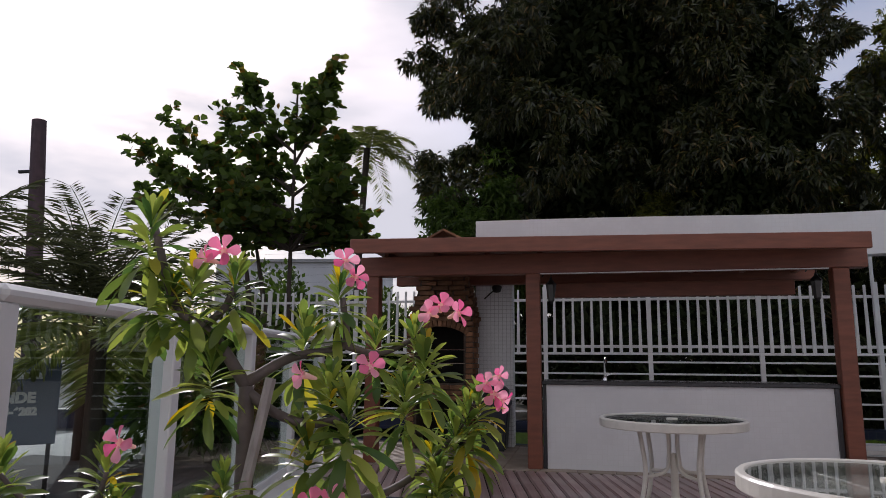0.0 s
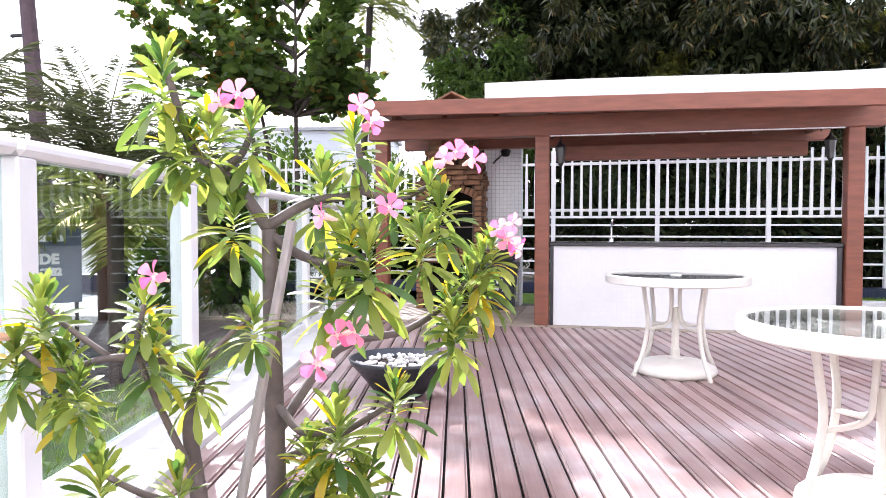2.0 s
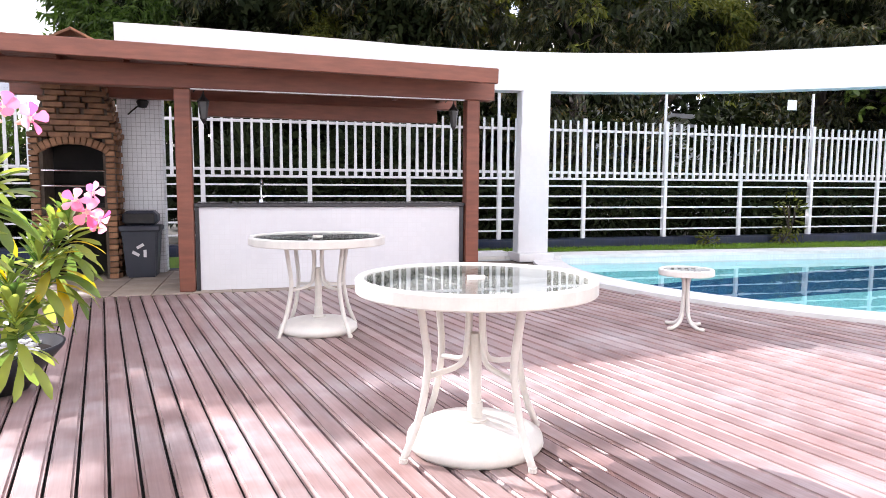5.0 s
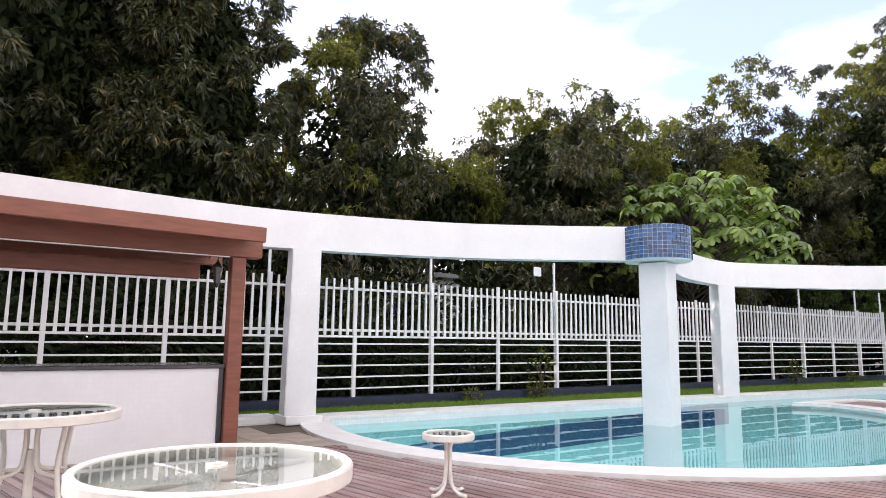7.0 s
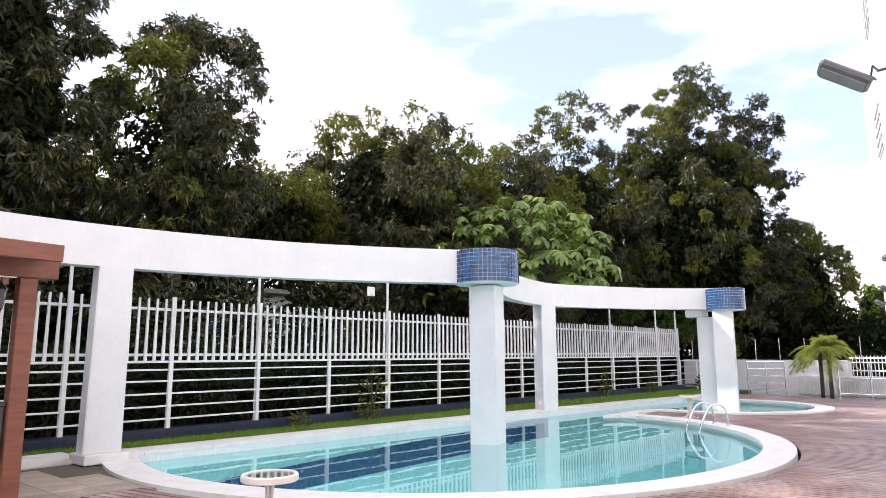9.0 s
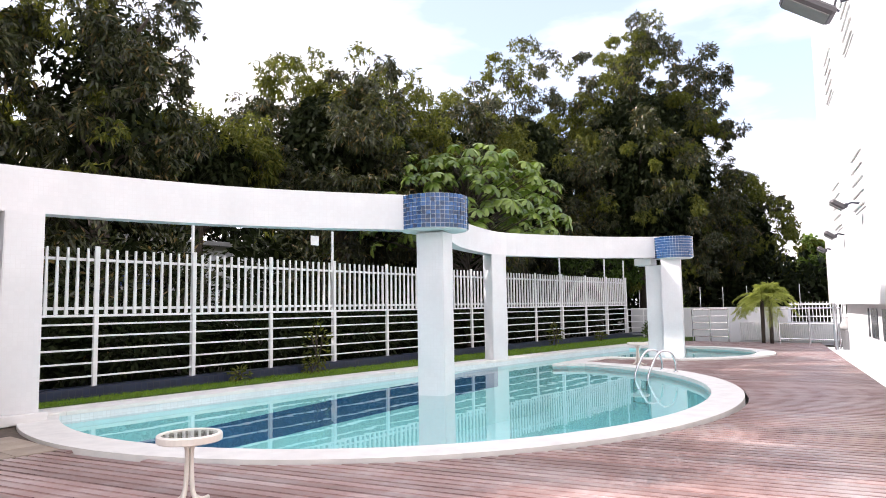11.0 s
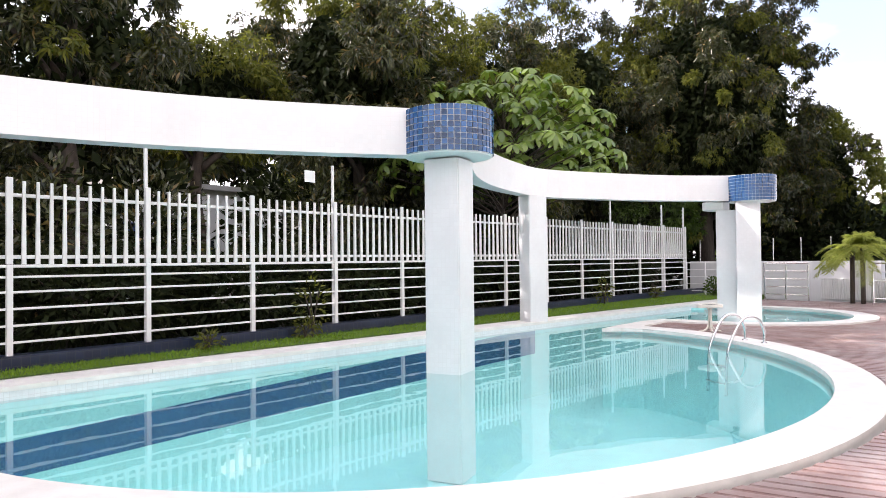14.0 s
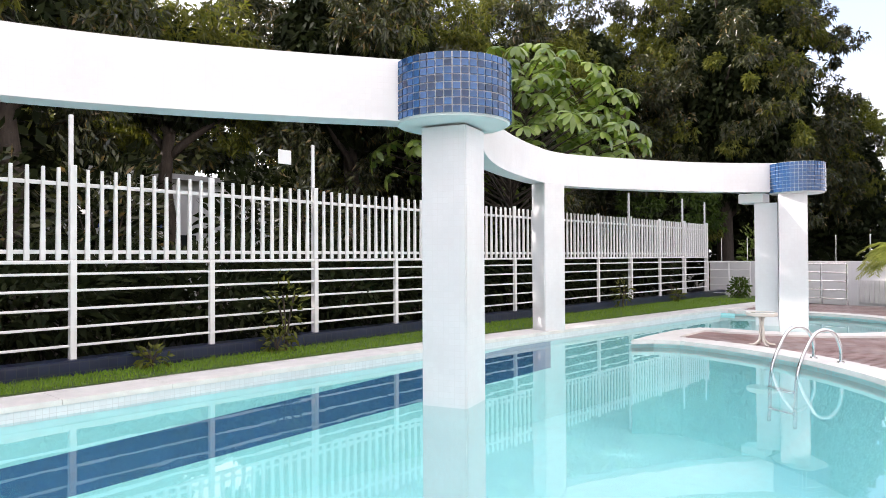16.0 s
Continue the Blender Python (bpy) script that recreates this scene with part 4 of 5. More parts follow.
for k in range(3):
    a = radians(90 + 120 * k)
    m = pose(0.06 * math.cos(a), -0.168, 0.33 + 0.06 * math.sin(a), 8, -math.degrees(a) + 60, 0)
    part("mark", box(-0.045, -0.004, -0.018, 0.045, 0.002, 0.018, 0.002, m), M_WHITE, wb)


# ---- tables ----
def ring(r0, r1, z0, z1, segs=48):
    return lathe([(r0, z0 + 0.006), (r0, z1 - 0.004), (r0 + 0.006, z1), (r1 - 0.008, z1), (r1, z1 - 0.008), (r1, z0 + 0.006), (r1 - 0.006, z0), (r0 + 0.006, z0), (r0, z0 + 0.006)], segs)


def bar_table(x, y, rz, label):
    t = thing("patio_table", x, y, 0, rz, label, "table", "glass patio tables")
    part("rim", ring(0.488, 0.525, 0.688, 0.752), M_CREAM, t, smooth=False)
    gl = part("glass_top", lathe([(0.0, 0.738), (0.492, 0.738), (0.492, 0.745), (0.0, 0.745)], 48), M_TABLEGLASS, t)
    gl.visible_shadow = False
    part("hole_ring", lathe([(0.025, 0.734), (0.04, 0.736), (0.04, 0.752), (0.025, 0.75), (0.025, 0.734)], 20), M_CREAM, t)
    part("weight_base", lathe([(0.0, 0.0), (0.29, 0.0), (0.305, 0.02), (0.30, 0.05), (0.24, 0.085), (0.12, 0.105), (0.0, 0.11)], 40), M_CREAM, t, smooth=True)
    part("pole", tube([(0, 0, 0.1), (0, 0, 0.50)], 0.028, 14), M_CREAM, t)
    part("collar", lathe([(0.055, 0.108), (0.055, 0.118), (0.034, 0.125), (0.034, 0.19), (0.03, 0.19)], 18), M_CREAM, t)
    for k in range(4):
        a = math.pi / 2 * k
        c, s = math.cos(a), math.sin(a)
        leg = smooth_path([(0.30 * c, 0.30 * s, 0.69), (0.275 * c, 0.275 * s, 0.55), (0.255 * c, 0.255 * s, 0.38), (0.30 * c, 0.30 * s, 0.17), (0.375 * c, 0.375 * s, 0.012)], 5)
        part("leg", tube(leg, 0.0165, 10), M_CREAM, t, smooth=True)
        br = smooth_path([(0.45 * c, 0.45 * s, 0.70), (0.2 * c, 0.2 * s, 0.695), (0.055 * c, 0.055 * s, 0.66), (0.05 * c, 0.05 * s, 0.45), (0.09 * c, 0.09 * s, 0.37), (0.25 * c, 0.25 * s, 0.345)], 5)
        part("brace", tube(br, 0.013, 8), M_CREAM, t, smooth=True)
        part("foot", lathe([(0.0, 0.0), (0.018, 0.0), (0.019, 0.02), (0.0, 0.022)], 10), M_CREAM, t).location = (0.375 * c, 0.375 * s, 0)
    return t


bar_table(3.19, 2.67, 20, "round cream metal patio table with glass top on open deck")
bar_table(2.73, 5.19, 33, "round cream metal patio table with glass top near bar counter")


def side_table(x, y, rz, label):
    t = thing("side_table", x, y, 0, rz, label, "table", "small side tables")
    part("rim", ring(0.185, 0.215, 0.435, 0.488, 36), M_CREAM, t)
    g = part("glass_top", lathe([(0, 0.474), (0.188, 0.474), (0.188, 0.480), (0, 0.480)], 36), M_TABLEGLASS, t)
    g.visible_shadow = False
    for k in range(4):
        a = math.pi / 2 * k
        c, s = math.cos(a), math.sin(a)
        part("leg", tube(smooth_path([(0.14 * c, 0.14 * s, 0.44), (0.03 * c, 0.03 * s, 0.41), (0.026 * c, 0.026 * s, 0.18), (0.05 * c, 0.05 * s, 0.07), (0.12 * c, 0.12 * s, 0.02), (0.19 * c, 0.19 * s, 0.016)], 5), 0.0155, 8), M_CREAM, t, smooth=True)
    return t


side_table(5.61, 4.54, 15, "small round cream side table with glass top near the pool rim")
side_table(17.1, 5.75, 40, "small round cream side table on the deck between the pools")

# ---- pool ladder ----
lad = thing("pool_ladder", 15.44, 5.0, 0, -33.5, "curved polished steel handrails of the pool ladder", "ladder")
for q in (-0.2, 0.2):
    part("handrail", tube(smooth_path([(0.56, q, 0.02), (0.555, q, 0.22), (0.44, q, 0.40), (0.22, q, 0.41), (0.06, q, 0.22), (-0.08, q, -0.1), (-0.12, q, -0.7)], 6), 0.021, 10), M_STEEL, lad, smooth=True)
    part("flange", lathe([(0.0, 0.028), (0.045, 0.028), (0.04, 0.045), (0, 0.046)], 16), M_STEEL, lad).location = (0.56, q, 0)
for z in (-0.3, -0.55):
    part("tread", box(-0.16, -0.19, z, -0.06, 0.19, z + 0.025, 0.008), M_STEEL, lad)

# ---- pedestal bin at the far end ----
pb = thing("pedestal_bin", 23.9, 2.5, 0, 0, "grey street bin with a rounded lid standing on the deck", "bin")
part("body", lathe([(0.14, 0.0), (0.17, 0.5), (0.17, 0.55)], 18), M_PAVE, pb, smooth=True)
part("lid", lathe([(0.19, 0.55), (0.18, 0.65), (0.10, 0.80), (0.0, 0.83)], 18), M_PAVE, pb, smooth=True)
part("post", box(-0.03, 0.17, 0, 0.03, 0.21, 0.7, 0.006), M_STEEL, pb)

# ---- glass railing on the street side ----
RX, RY, STEP = 0.12, 1.81, 1.47
kr = thing("railing_kerb", label="pale stone kerb under the glass railing", category="kerb", kind="structure")
for k in range(-3, 5):
    u0 = k * STEP + 1.2
    part("kerb_stone", add_prism(bmesh.new(), [flat(*p)[:2] for p in ((u0, 0.40, 0), (u0, 0.74, 0), (u0 + STEP - 0.008, 0.74, 0), (u0 + STEP - 0.008, 0.40, 0))][::-1], -0.2, 0.02), M_COPING, kr)
glass_fence = thing("glass_railing", RX, RY, 0.02, 11.5, "white post railing with clear glass panels along the street side", "railing")
for k in range(-3, 5):
    y = STEP * k
    part("post", box(-0.06, y - 0.055, 0.0, 0.06, y + 0.055, 1.33, 0.008), M_WHITE, glass_fence)
    if k < 4:
        part("bottom_rail", box(-0.025, y + 0.056, 0.06, 0.025, y + STEP - 0.056, 0.12, 0.006), M_WHITE, glass_fence)
        g = part("glass_pane", box(-0.005, y + 0.057, 0.121, 0.005, y + STEP - 0.057, 1.33), M_GLASS, glass_fence)
        g.visible_shadow = False
    part("handrail", box(-0.075, y - 0.055, 1.332, 0.075, y + STEP - 0.057, 1.395, 0.022), M_WHITE, glass_fence)

# ---- for-sale sign and things outside ----
sg = thing("sale_sign", -2.06, 4.14, 0, 44, "slate blue sale board with pale letters outside the railing", "sign")
part("board", box(-0.32, -0.012, 0.52, 0.32, 0.012, 1.12, 0.004), M_SIGN, sg)
for x in (-0.28, 0.28):
    part("leg", box(x - 0.015, 0.013, -0.06, x + 0.015, 0.043, 1.1, 0.003), M_IRON, sg)
for text, size, z in (("VENDE", 0.105, 0.83), ("98853-6282", 0.075, 0.74)):
    cu = bpy.data.curves.new("letters", "FONT")
    cu.body, cu.size, cu.extrude, cu.align_x, cu.offset = text, size, 0.002, "CENTER", 0.006
    ob = new("letters", cu)
    ob.parent, ob.matrix_basis = sg, pose(0, -0.015, z, 90)
    cu.materials.append(M_WHITE)
part("bar_mark", box(-0.2, -0.015, 1.0, 0.2, -0.0125, 1.05), M_WHITE, sg)
up = thing("utility_pole", -7.93, 10.6, -0.1, label="old dark utility pole beside the street", category="pole")
part("shaft", tube([(0, 0, 0), (-0.5, 0, 5.92)], [0.17, 0.13], 14), M_POLE, up)
part("insulator", box(-0.85, -0.03, 4.85, -0.5, 0.03, 4.91, 0.01), M_IRON, up)


def house(x, y, w, d, h, rz, label, nx, nz, band=None):
    hs = thing("house", x, y, -0.12, rz, label, "building", "far houses")
    part("wall", box(-w / 2, -d / 2, 0, w / 2, d / 2, h), M_HOUSE, hs)
    part("roof", box(-w / 2 - 0.2, -d / 2 - 0.2, h, w / 2 + 0.2, d / 2 + 0.2, h + 0.2), M_PAVE, hs)
    for i in range(nx):
        for j in range(nz):
            cx, cz = -w / 2 + w * (i + 0.5) / nx, 1.2 + 2.9 * j
            part("window", box(cx - 0.5, -d / 2 - 0.03, cz, cx + 0.5, -d / 2 + 0.01, cz + 1.1), M_DARKGLASS, hs)
    if band:
        part("band", box(-w / 2 - 0.01, -d / 2 - 0.04, 2.5, -w / 2 + 3, -d / 2, 2.9), M_PAINTBLUE, hs)
    return hs


house(20.0, 29, 8.5, 6, 4.3, 0, "low white house with a blue band behind the trees", 4, 1, True)
house(-16, 42, 10, 8, 7.2, 8, "white apartment house far down the street", 4, 2)


# ---- trees ----
def unit(v):
    return v / (np.linalg.norm(v, axis=1, keepdims=True) + 1e-9)


def broad_tree(x, y, h, r, low, seed, leaves, mat, label, leaf=(0.19, 0.05), clumps=240, lump=0.6, young=0.22, inner=0.4, spread=0.40):
    """A spreading tree: trunk, a limb to every bough, and on each bough clumps of twigs with whorls of hanging leaves."""
    rng = np.random.default_rng(seed)
    far = leaf[0] > 0.3
    if not far:
        leaves, clumps = int(leaves * 1.55), int(clumps * 1.4)
    t = thing("tree", x, y, -0.12, label=label, category="tree", group="trees behind the fence")
    part("trunk", tube(smooth_path([(0, 0, 0), (0.1, 0.05, h * 0.2), (-0.1, 0.1, h * 0.42), (0.1, 0, h * 0.7)], 4), [0.07 * h ** 0.6 * (1 - 0.045 * k) for k in range(13)], 10), M_BARK, t, smooth=True)
    mid, half = (h + low) / 2, (h - low) / 2
    size = np.array([r, r, half])
    nb = max(9, clumps // 12)
    k = np.arange(nb)
    bz = 1 - 1.8 * (k + 0.5) / nb
    ba = 2.39996 * k + seed + rng.uniform(-.35, .35, nb)
    bd = unit(np.stack([np.sqrt(1 - bz ** 2) * np.cos(ba), np.sqrt(1 - bz ** 2) * np.sin(ba), bz], 1) + rng.normal(0, 0.13, (nb, 3)))
    bq = rng.uniform(0.50, 0.73, nb)
    br = spread * rng.uniform(0.6, 1.15, nb)
    bc = bd * bq[:, None]
    for j in range(0, nb, 2 if nb > 18 else 1):
        e = bc[j] * size + np.array([0, 0, mid])
        z0 = max(h * 0.15, min(h * 0.62, e[2] - 0.35 * math.hypot(e[0], e[1]) - 0.6))
        part("limb", tube(smooth_path([(0, 0.05, z0), (e[0] * 0.35, e[1] * 0.4, z0 + (e[2] - z0) * 0.45), (e[0] * 0.75, e[1] * 0.7, z0 + (e[2] - z0) * 0.8), tuple(e)], 3), [0.11 * (1 - 0.085 * i) for i in range(10)], 6), M_BARK, t, smooth=True)
    cb = rng.integers(0, nb, clumps)
    cd = unit(unit(rng.normal(size=(clumps, 3))) + bd[cb] * 0.75 + np.array([0, 0, 0.3]))
    cc = (bc[cb] + cd * (br[cb] * rng.uniform(0.55, 1.0, clumps))[:, None]) * size + np.array([0, 0, mid])
    cs = rng.uniform(0.45, 1.0, clumps) * lump
    per = 9
    nw = leaves // per
    wk = rng.integers(0, clumps, nw)
    g = unit(unit(rng.normal(size=(nw, 3))) + cd[wk] * 0.45)
    wp = cc[wk] + g * (cs[wk] * rng.uniform(0.3, 1.0, nw) ** 0.6 * (1 + np.abs(rng.normal(0, 0.12, nw))))[:, None] * np.array([1, 1, 0.75])
    wax = unit(g * 0.7 + cd[wk] * 0.5 + np.array([0, 0, 0.15]) + rng.normal(0, 0.25, (nw, 3)))
    li = np.repeat(np.arange(nw), per)
    leaves = len(li)
    pos = wp[li] - wax[li] * rng.uniform(0, 0.10, leaves)[:, None]
    way = unit(rng.normal(size=(leaves, 3))) + wax[li] * 0.55 + np.array([0, 0, -0.55])
    # Pale share rises with height: sun on the top boughs put into colour.
    fresh_lit_b = rng.uniform(0, 1, nb) < young + 0.35 * bd[:, 2] * (young > 0.1)
    fresh_lit = (fresh_lit_b[cb] | (rng.uniform(0, 1, clumps) < young * 0.4))[wk][li]
    if fresh_lit.any():
        leaf_cloud("young_sunlit_foliage", pos[fresh_lit], way[fresh_lit], rng.uniform(0.7, 1.2, fresh_lit.sum()) * leaf[0] * 0.9, leaf[1], M_LEAF_YOUNG_LIT, t, 0.3, seed + 900)
    pos, way = pos[~fresh_lit], way[~fresh_lit]
    leaf_cloud("crown", pos, way, rng.uniform(0.7, 1.25, len(pos)) * leaf[0], rng.uniform(0.8, 1.2, len(pos)) * leaf[1], mat, t, 0.3, seed)
    # Inner leaves take the darkened colour, so the crown's depth looks shaded.
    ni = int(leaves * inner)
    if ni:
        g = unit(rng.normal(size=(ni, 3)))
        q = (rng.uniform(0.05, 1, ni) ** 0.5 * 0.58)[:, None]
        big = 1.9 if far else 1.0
        leaf_cloud("inner_foliage", np.array([0, 0, mid]) + g * q * size, rng.normal(size=(ni, 3)) + [0, 0, -0.4], rng.uniform(0.22, 0.34, ni) * big, rng.uniform(0.10, 0.16, ni) * big, M_LEAF_SHADE, t, 0.3, seed + 500)
    return t


broad_tree(2.2, 17.4, 15.0, 5.1, 1.0, 11, 90000, M_LEAF_MANGO, "huge dark mango tree towering behind the bar", young=0.03)
broad_tree(5.7, 16.2, 12.9, 3.1, 1.2, 12, 56000, M_LEAF_MANGO, "tall dense mango tree with drooping dark leaves", clumps=195, young=0.05)
broad_tree(10.5, 16.0, 10.6, 2.5, 2.2, 13, 27000, M_LEAF_MANGO, "tall thin-crowned mango tree with open branches", clumps=130, lump=0.55, inner=0.05, spread=0.45, young=0.12)
broad_tree(14.2, 17.6, 7.6, 2.5, 3.7, 14, 17000, M_LEAF_YOUNG_LIT, "yellow-green bushy tree between taller mango trees", clumps=80)
broad_tree(18.4, 16.0, 10.2, 3.7, 2.7, 15, 44000, M_LEAF_MANGO, "rounded mango tree with sunlit crown", clumps=220)
broad_tree(21.5, 18.6, 10.3, 3.0, 1.2, 25, 30000, M_LEAF_MANGO, "olive green tree with pale new leaves, tops coloured as sunlit", clumps=170, young=0.4)
broad_tree(24.6, 16.0, 10.6, 3.7, 0.6, 16, 44000, M_LEAF_MANGO, "mango tree with dusty sunlit leaves", clumps=220)
broad_tree(33.0, 11.3, 14.2, 5.2, 0.4, 17, 85000, M_LEAF_MANGO, "large rounded mango tree at the fence's end", clumps=345)
broad_tree(37.6, 8.6, 8.2, 3.2, 0.2, 18, 40000, M_LEAF_MANGO, "dark spreading tree beyond the end wall", clumps=180)
broad_tree(43.5, 5.8, 4.9, 2.0, 1.2, 19, 7000, M_LEAF_BIG, "distant light green tree beyond the end wall", leaf=(0.26, 0.13), clumps=46)
broad_tree(-0.3, 15.0, 6.2, 1.3, 1.2, 20, 11000, M_LEAF_VINE, "tree draped in bright green vines beside the bar", clumps=60, lump=0.6)
broad_tree(28.6, 15.2, 12.4, 3.8, 0.6, 41, 44000, M_LEAF_MANGO, "mango tree rising behind the fence", clumps=210)
broad_tree(30.2, 12.4, 6.4, 1.9, 0.4, 21, 14000, M_LEAF_VINE, "climbing vines hanging over a tree by the fence", clumps=105)
broad_tree(3.5, 21.5, 9.0, 4.6, 0.2, 22, 10000, M_LEAF_MANGO, "dense dark tree deep in the grove", leaf=(0.5, 0.2), clumps=165)
broad_tree(9.0, 22.5, 8.0, 3.6, 0.2, 23, 8000, M_LEAF_MANGO, "dense dark tree deep in the grove", leaf=(0.5, 0.2), clumps=165)
broad_tree(28.0, 24.0, 8.0, 5.5, 0.2, 24, 10000, M_LEAF_MANGO, "dense dark tree deep in the grove", leaf=(0.5, 0.2), clumps=165)
for k, (x, y) in enumerate(((10.0, 29.0), (26.0, 31.5), (14.8, 34.5), (21.0, 37.0), (6.0, 38.0), (15.0, 45.0), (24.0, 46.0), (34.0, 40.0), (47.0, 24.0), (52.0, 14.0))):
    broad_tree(x, y, 8.5, 5.5, 0.0, 60 + k, 5000, M_LEAF_MANGO, "distant dark tree closing the view behind the grove", leaf=(0.7, 0.3), clumps=100)
broad_tree(19.6, 34.5, 12.0, 5.5, 2.5, 27, 9000, M_LEAF_MANGO, "dense dark tree deep in the grove", leaf=(0.5, 0.2), clumps=150)
broad_tree(36.5, 17.5, 9.0, 5.5, 0.2, 26, 10000, M_LEAF_MANGO, "dense dark tree deep in the grove", leaf=(0.5, 0.2), clumps=165)


def shrub(x, y, h, r, seed, leaves, mat, label, leaf=(0.16, 0.06), z=-0.12):
    rng = np.random.default_rng(seed)
    t = thing("shrub", x, y, z, label=label, category="shrub", group="shrubs")
    for k in range(5):
        a = 1.26 * k
        part("stem", tube(smooth_path([(0, 0, 0), (0.15 * r * math.cos(a), 0.15 * r * math.sin(a), h * 0.4), (0.5 * r * math.cos(a), 0.5 * r * math.sin(a), h * 0.8)], 3), 0.012, 5), M_BARK, t)
    g = rng.normal(size=(leaves, 3))
    g /= np.linalg.norm(g, axis=1, keepdims=True)
    rad = rng.uniform(0.25, 1, leaves) ** 0.5 * (1 + 0.25 * np.sin(5 * g[:, 0] + seed) * np.cos(4 * g[:, 2]))
    pos = np.stack([g[:, 0] * rad * r, g[:, 1] * rad * r, np.maximum(0.03, h * 0.55 + g[:, 2] * rad * h * 0.5)], 1)
    leaf_cloud("foliage", pos, g + rng.normal(0, .5, (leaves, 3)) + [0, 0, 0.2], rng.uniform(.7, 1.3, leaves) * leaf[0], leaf[1], mat, t, 0.15, seed)
    return t


# Shade behind the fence is put into these shrubs' leaf colour.
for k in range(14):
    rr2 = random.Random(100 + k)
    shrub(-5 + 2.45 * k, 12.6 + rr2.uniform(-.3, .8), 1.6 if k in (5, 6, 7, 8) else rr2.uniform(1.6, 2.8), rr2.uniform(1.3, 1.7), 40 + k, 4200, M_LEAF_SHADE, "bushy shrub behind the fence, leaf colour darkened for shade", (0.2, 0.07))
for k, (x, y, h, r) in enumerate(((11.5, 14.6, 3.3, 1.1), (15.6, 14.4, 3.6, 0.9), (17.4, 15.0, 2.7, 1.1), (9.4, 14.3, 3.0, 1.0), (19.3, 14.4, 3.0, 0.9))):
    shrub(x, y, h, r, 170 + k, 1500, M_LEAF_MANGO, "loose leafy bush under the mango trees", (0.2, 0.06))
# Thickets close the sky gaps; same leaf colour, darkened for shade.
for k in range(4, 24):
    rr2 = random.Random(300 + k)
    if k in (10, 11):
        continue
    shrub(-8 + 2.2 * k, 17.5 + rr2.uniform(-.5, 3.5), rr2.uniform(3.6, 5.0), 1.9, 300 + k, 1300, M_LEAF_SHADE, "dark tall thicket deep under the grove", (0.42, 0.2))
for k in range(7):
    shrub(34.0 + 0.9 * k, 14.0 - 1.7 * k, 3.2, 1.7, 340 + k, 1100, M_LEAF_SHADE, "dark tall thicket beyond the end wall", (0.4, 0.2))
for x, h, s in ((12.15, 0.95, 3), (12.0, 0.3, 4), (21.8, 0.7, 5), (10.3, 0.25, 6), (24.9, 0.3, 8)):
    shrub(x, fence_y(x) - 0.3, h, 0.12 + 0.16 * h, 60 + s, 60 + int(60 * h), M_LEAF_YOUNG_LIT, "small leafy sapling growing at the lawn's edge", (0.12, 0.04), 0.05)
shrub(31.0, 9.6, 2.3, 0.6, 151, 700, M_LEAF_BIG, "young broad-leaved bush rising above the end wall", (0.2, 0.1))
shrub(27.6, 9.2, 0.65, 0.28, 71, 500, M_LEAF_VINE, "small green bush at the end of the lawn", (0.1, 0.05), 0.0)


def whorl_tree(x, y, h, r, base, seed, count, leaf, mat, label):
    """A dome of leaf whorls: at every twig's end oval leaves spread and droop like an umbrella."""
    rng = np.random.default_rng(seed)
    t = thing("tree", x, y, -0.12, label=label, category="tree")
    part("trunk", tube(smooth_path([(0, 0, 0), (-0.08, 0.05, h * 0.4), (0.05, 0, h * 0.86)], 4), [0.11 - 0.009 * j for j in range(9)], 8), M_BARK, t, smooth=True)
    C = []
    for k in range(count):
        f = (k + 0.5) / count
        up = 1 - 1.35 * f
        a = 2.39996 * k + rng.uniform(-.25, .25)
        q = rng.uniform(0.84, 1.06) * (1 if k % 4 else 0.7)
        flat = math.sqrt(max(0.0, 1 - up * up)) * (1 + 0.12 * math.sin(3 * a + seed))
        C.append(Vector((r * q * flat * math.cos(a), r * q * flat * math.sin(a), base + (h - base) * (0.35 + 0.65 * up * q))))
    for c in C[::3]:
        part("branch", tube(smooth_path([(0, 0, max(base * 0.8, c.z - 1.2)), (c.x * 0.55, c.y * 0.55, c.z - 0.45), tuple(c)], 3), [0.030, 0.026, 0.022, 0.018, 0.014, 0.011, 0.008], 5), M_BARK, t)
    V, F = [], []
    for c in C:
        out = Vector((c.x, c.y, (c.z - base) * 0.9)).normalized()
        turn = Vector((0, 0, 1)).lerp(out, 0.45).to_track_quat("Z", "Y").to_matrix()
        m, a0 = int(rng.integers(8, 12)), rng.uniform(0, 6.28)
        for j in range(m):
            a = a0 + 2 * math.pi * j / m + rng.uniform(-.15, .15)
            L, W = leaf[0] * rng.uniform(.75, 1.15), leaf[1] * rng.uniform(.8, 1.15)
            lift, fall = rng.uniform(0.1, 0.5), rng.uniform(0.5, 1.0)
            n0 = len(V)
            for q, w in ((0.08, 0.15), (0.35, 0.75), (0.68, 1.0), (0.9, 0.62), (1.0, 0.1)):
                for sg in (-1, 1):
                    p = Vector((L * q * (1 - 0.2 * q), sg * W * w / 2, L * (lift * q - fall * q * q) - 0.02 * w))
                    p = turn @ (Matrix.Rotation(a, 3, "Z") @ p)
                    V.append(c + p)
            F += [(n0 + 2 * i, n0 + 2 * i + 2, n0 + 2 * i + 3, n0 + 2 * i + 1) for i in range(4)]
    me = bpy.data.meshes.new("crown")
    me.from_pydata([tuple(v) for v in V], [], F)
    me.polygons.foreach_set("use_smooth", [True] * len(me.polygons))
    me.materials.append(mat)
    new("crown", me).parent = t
    return t


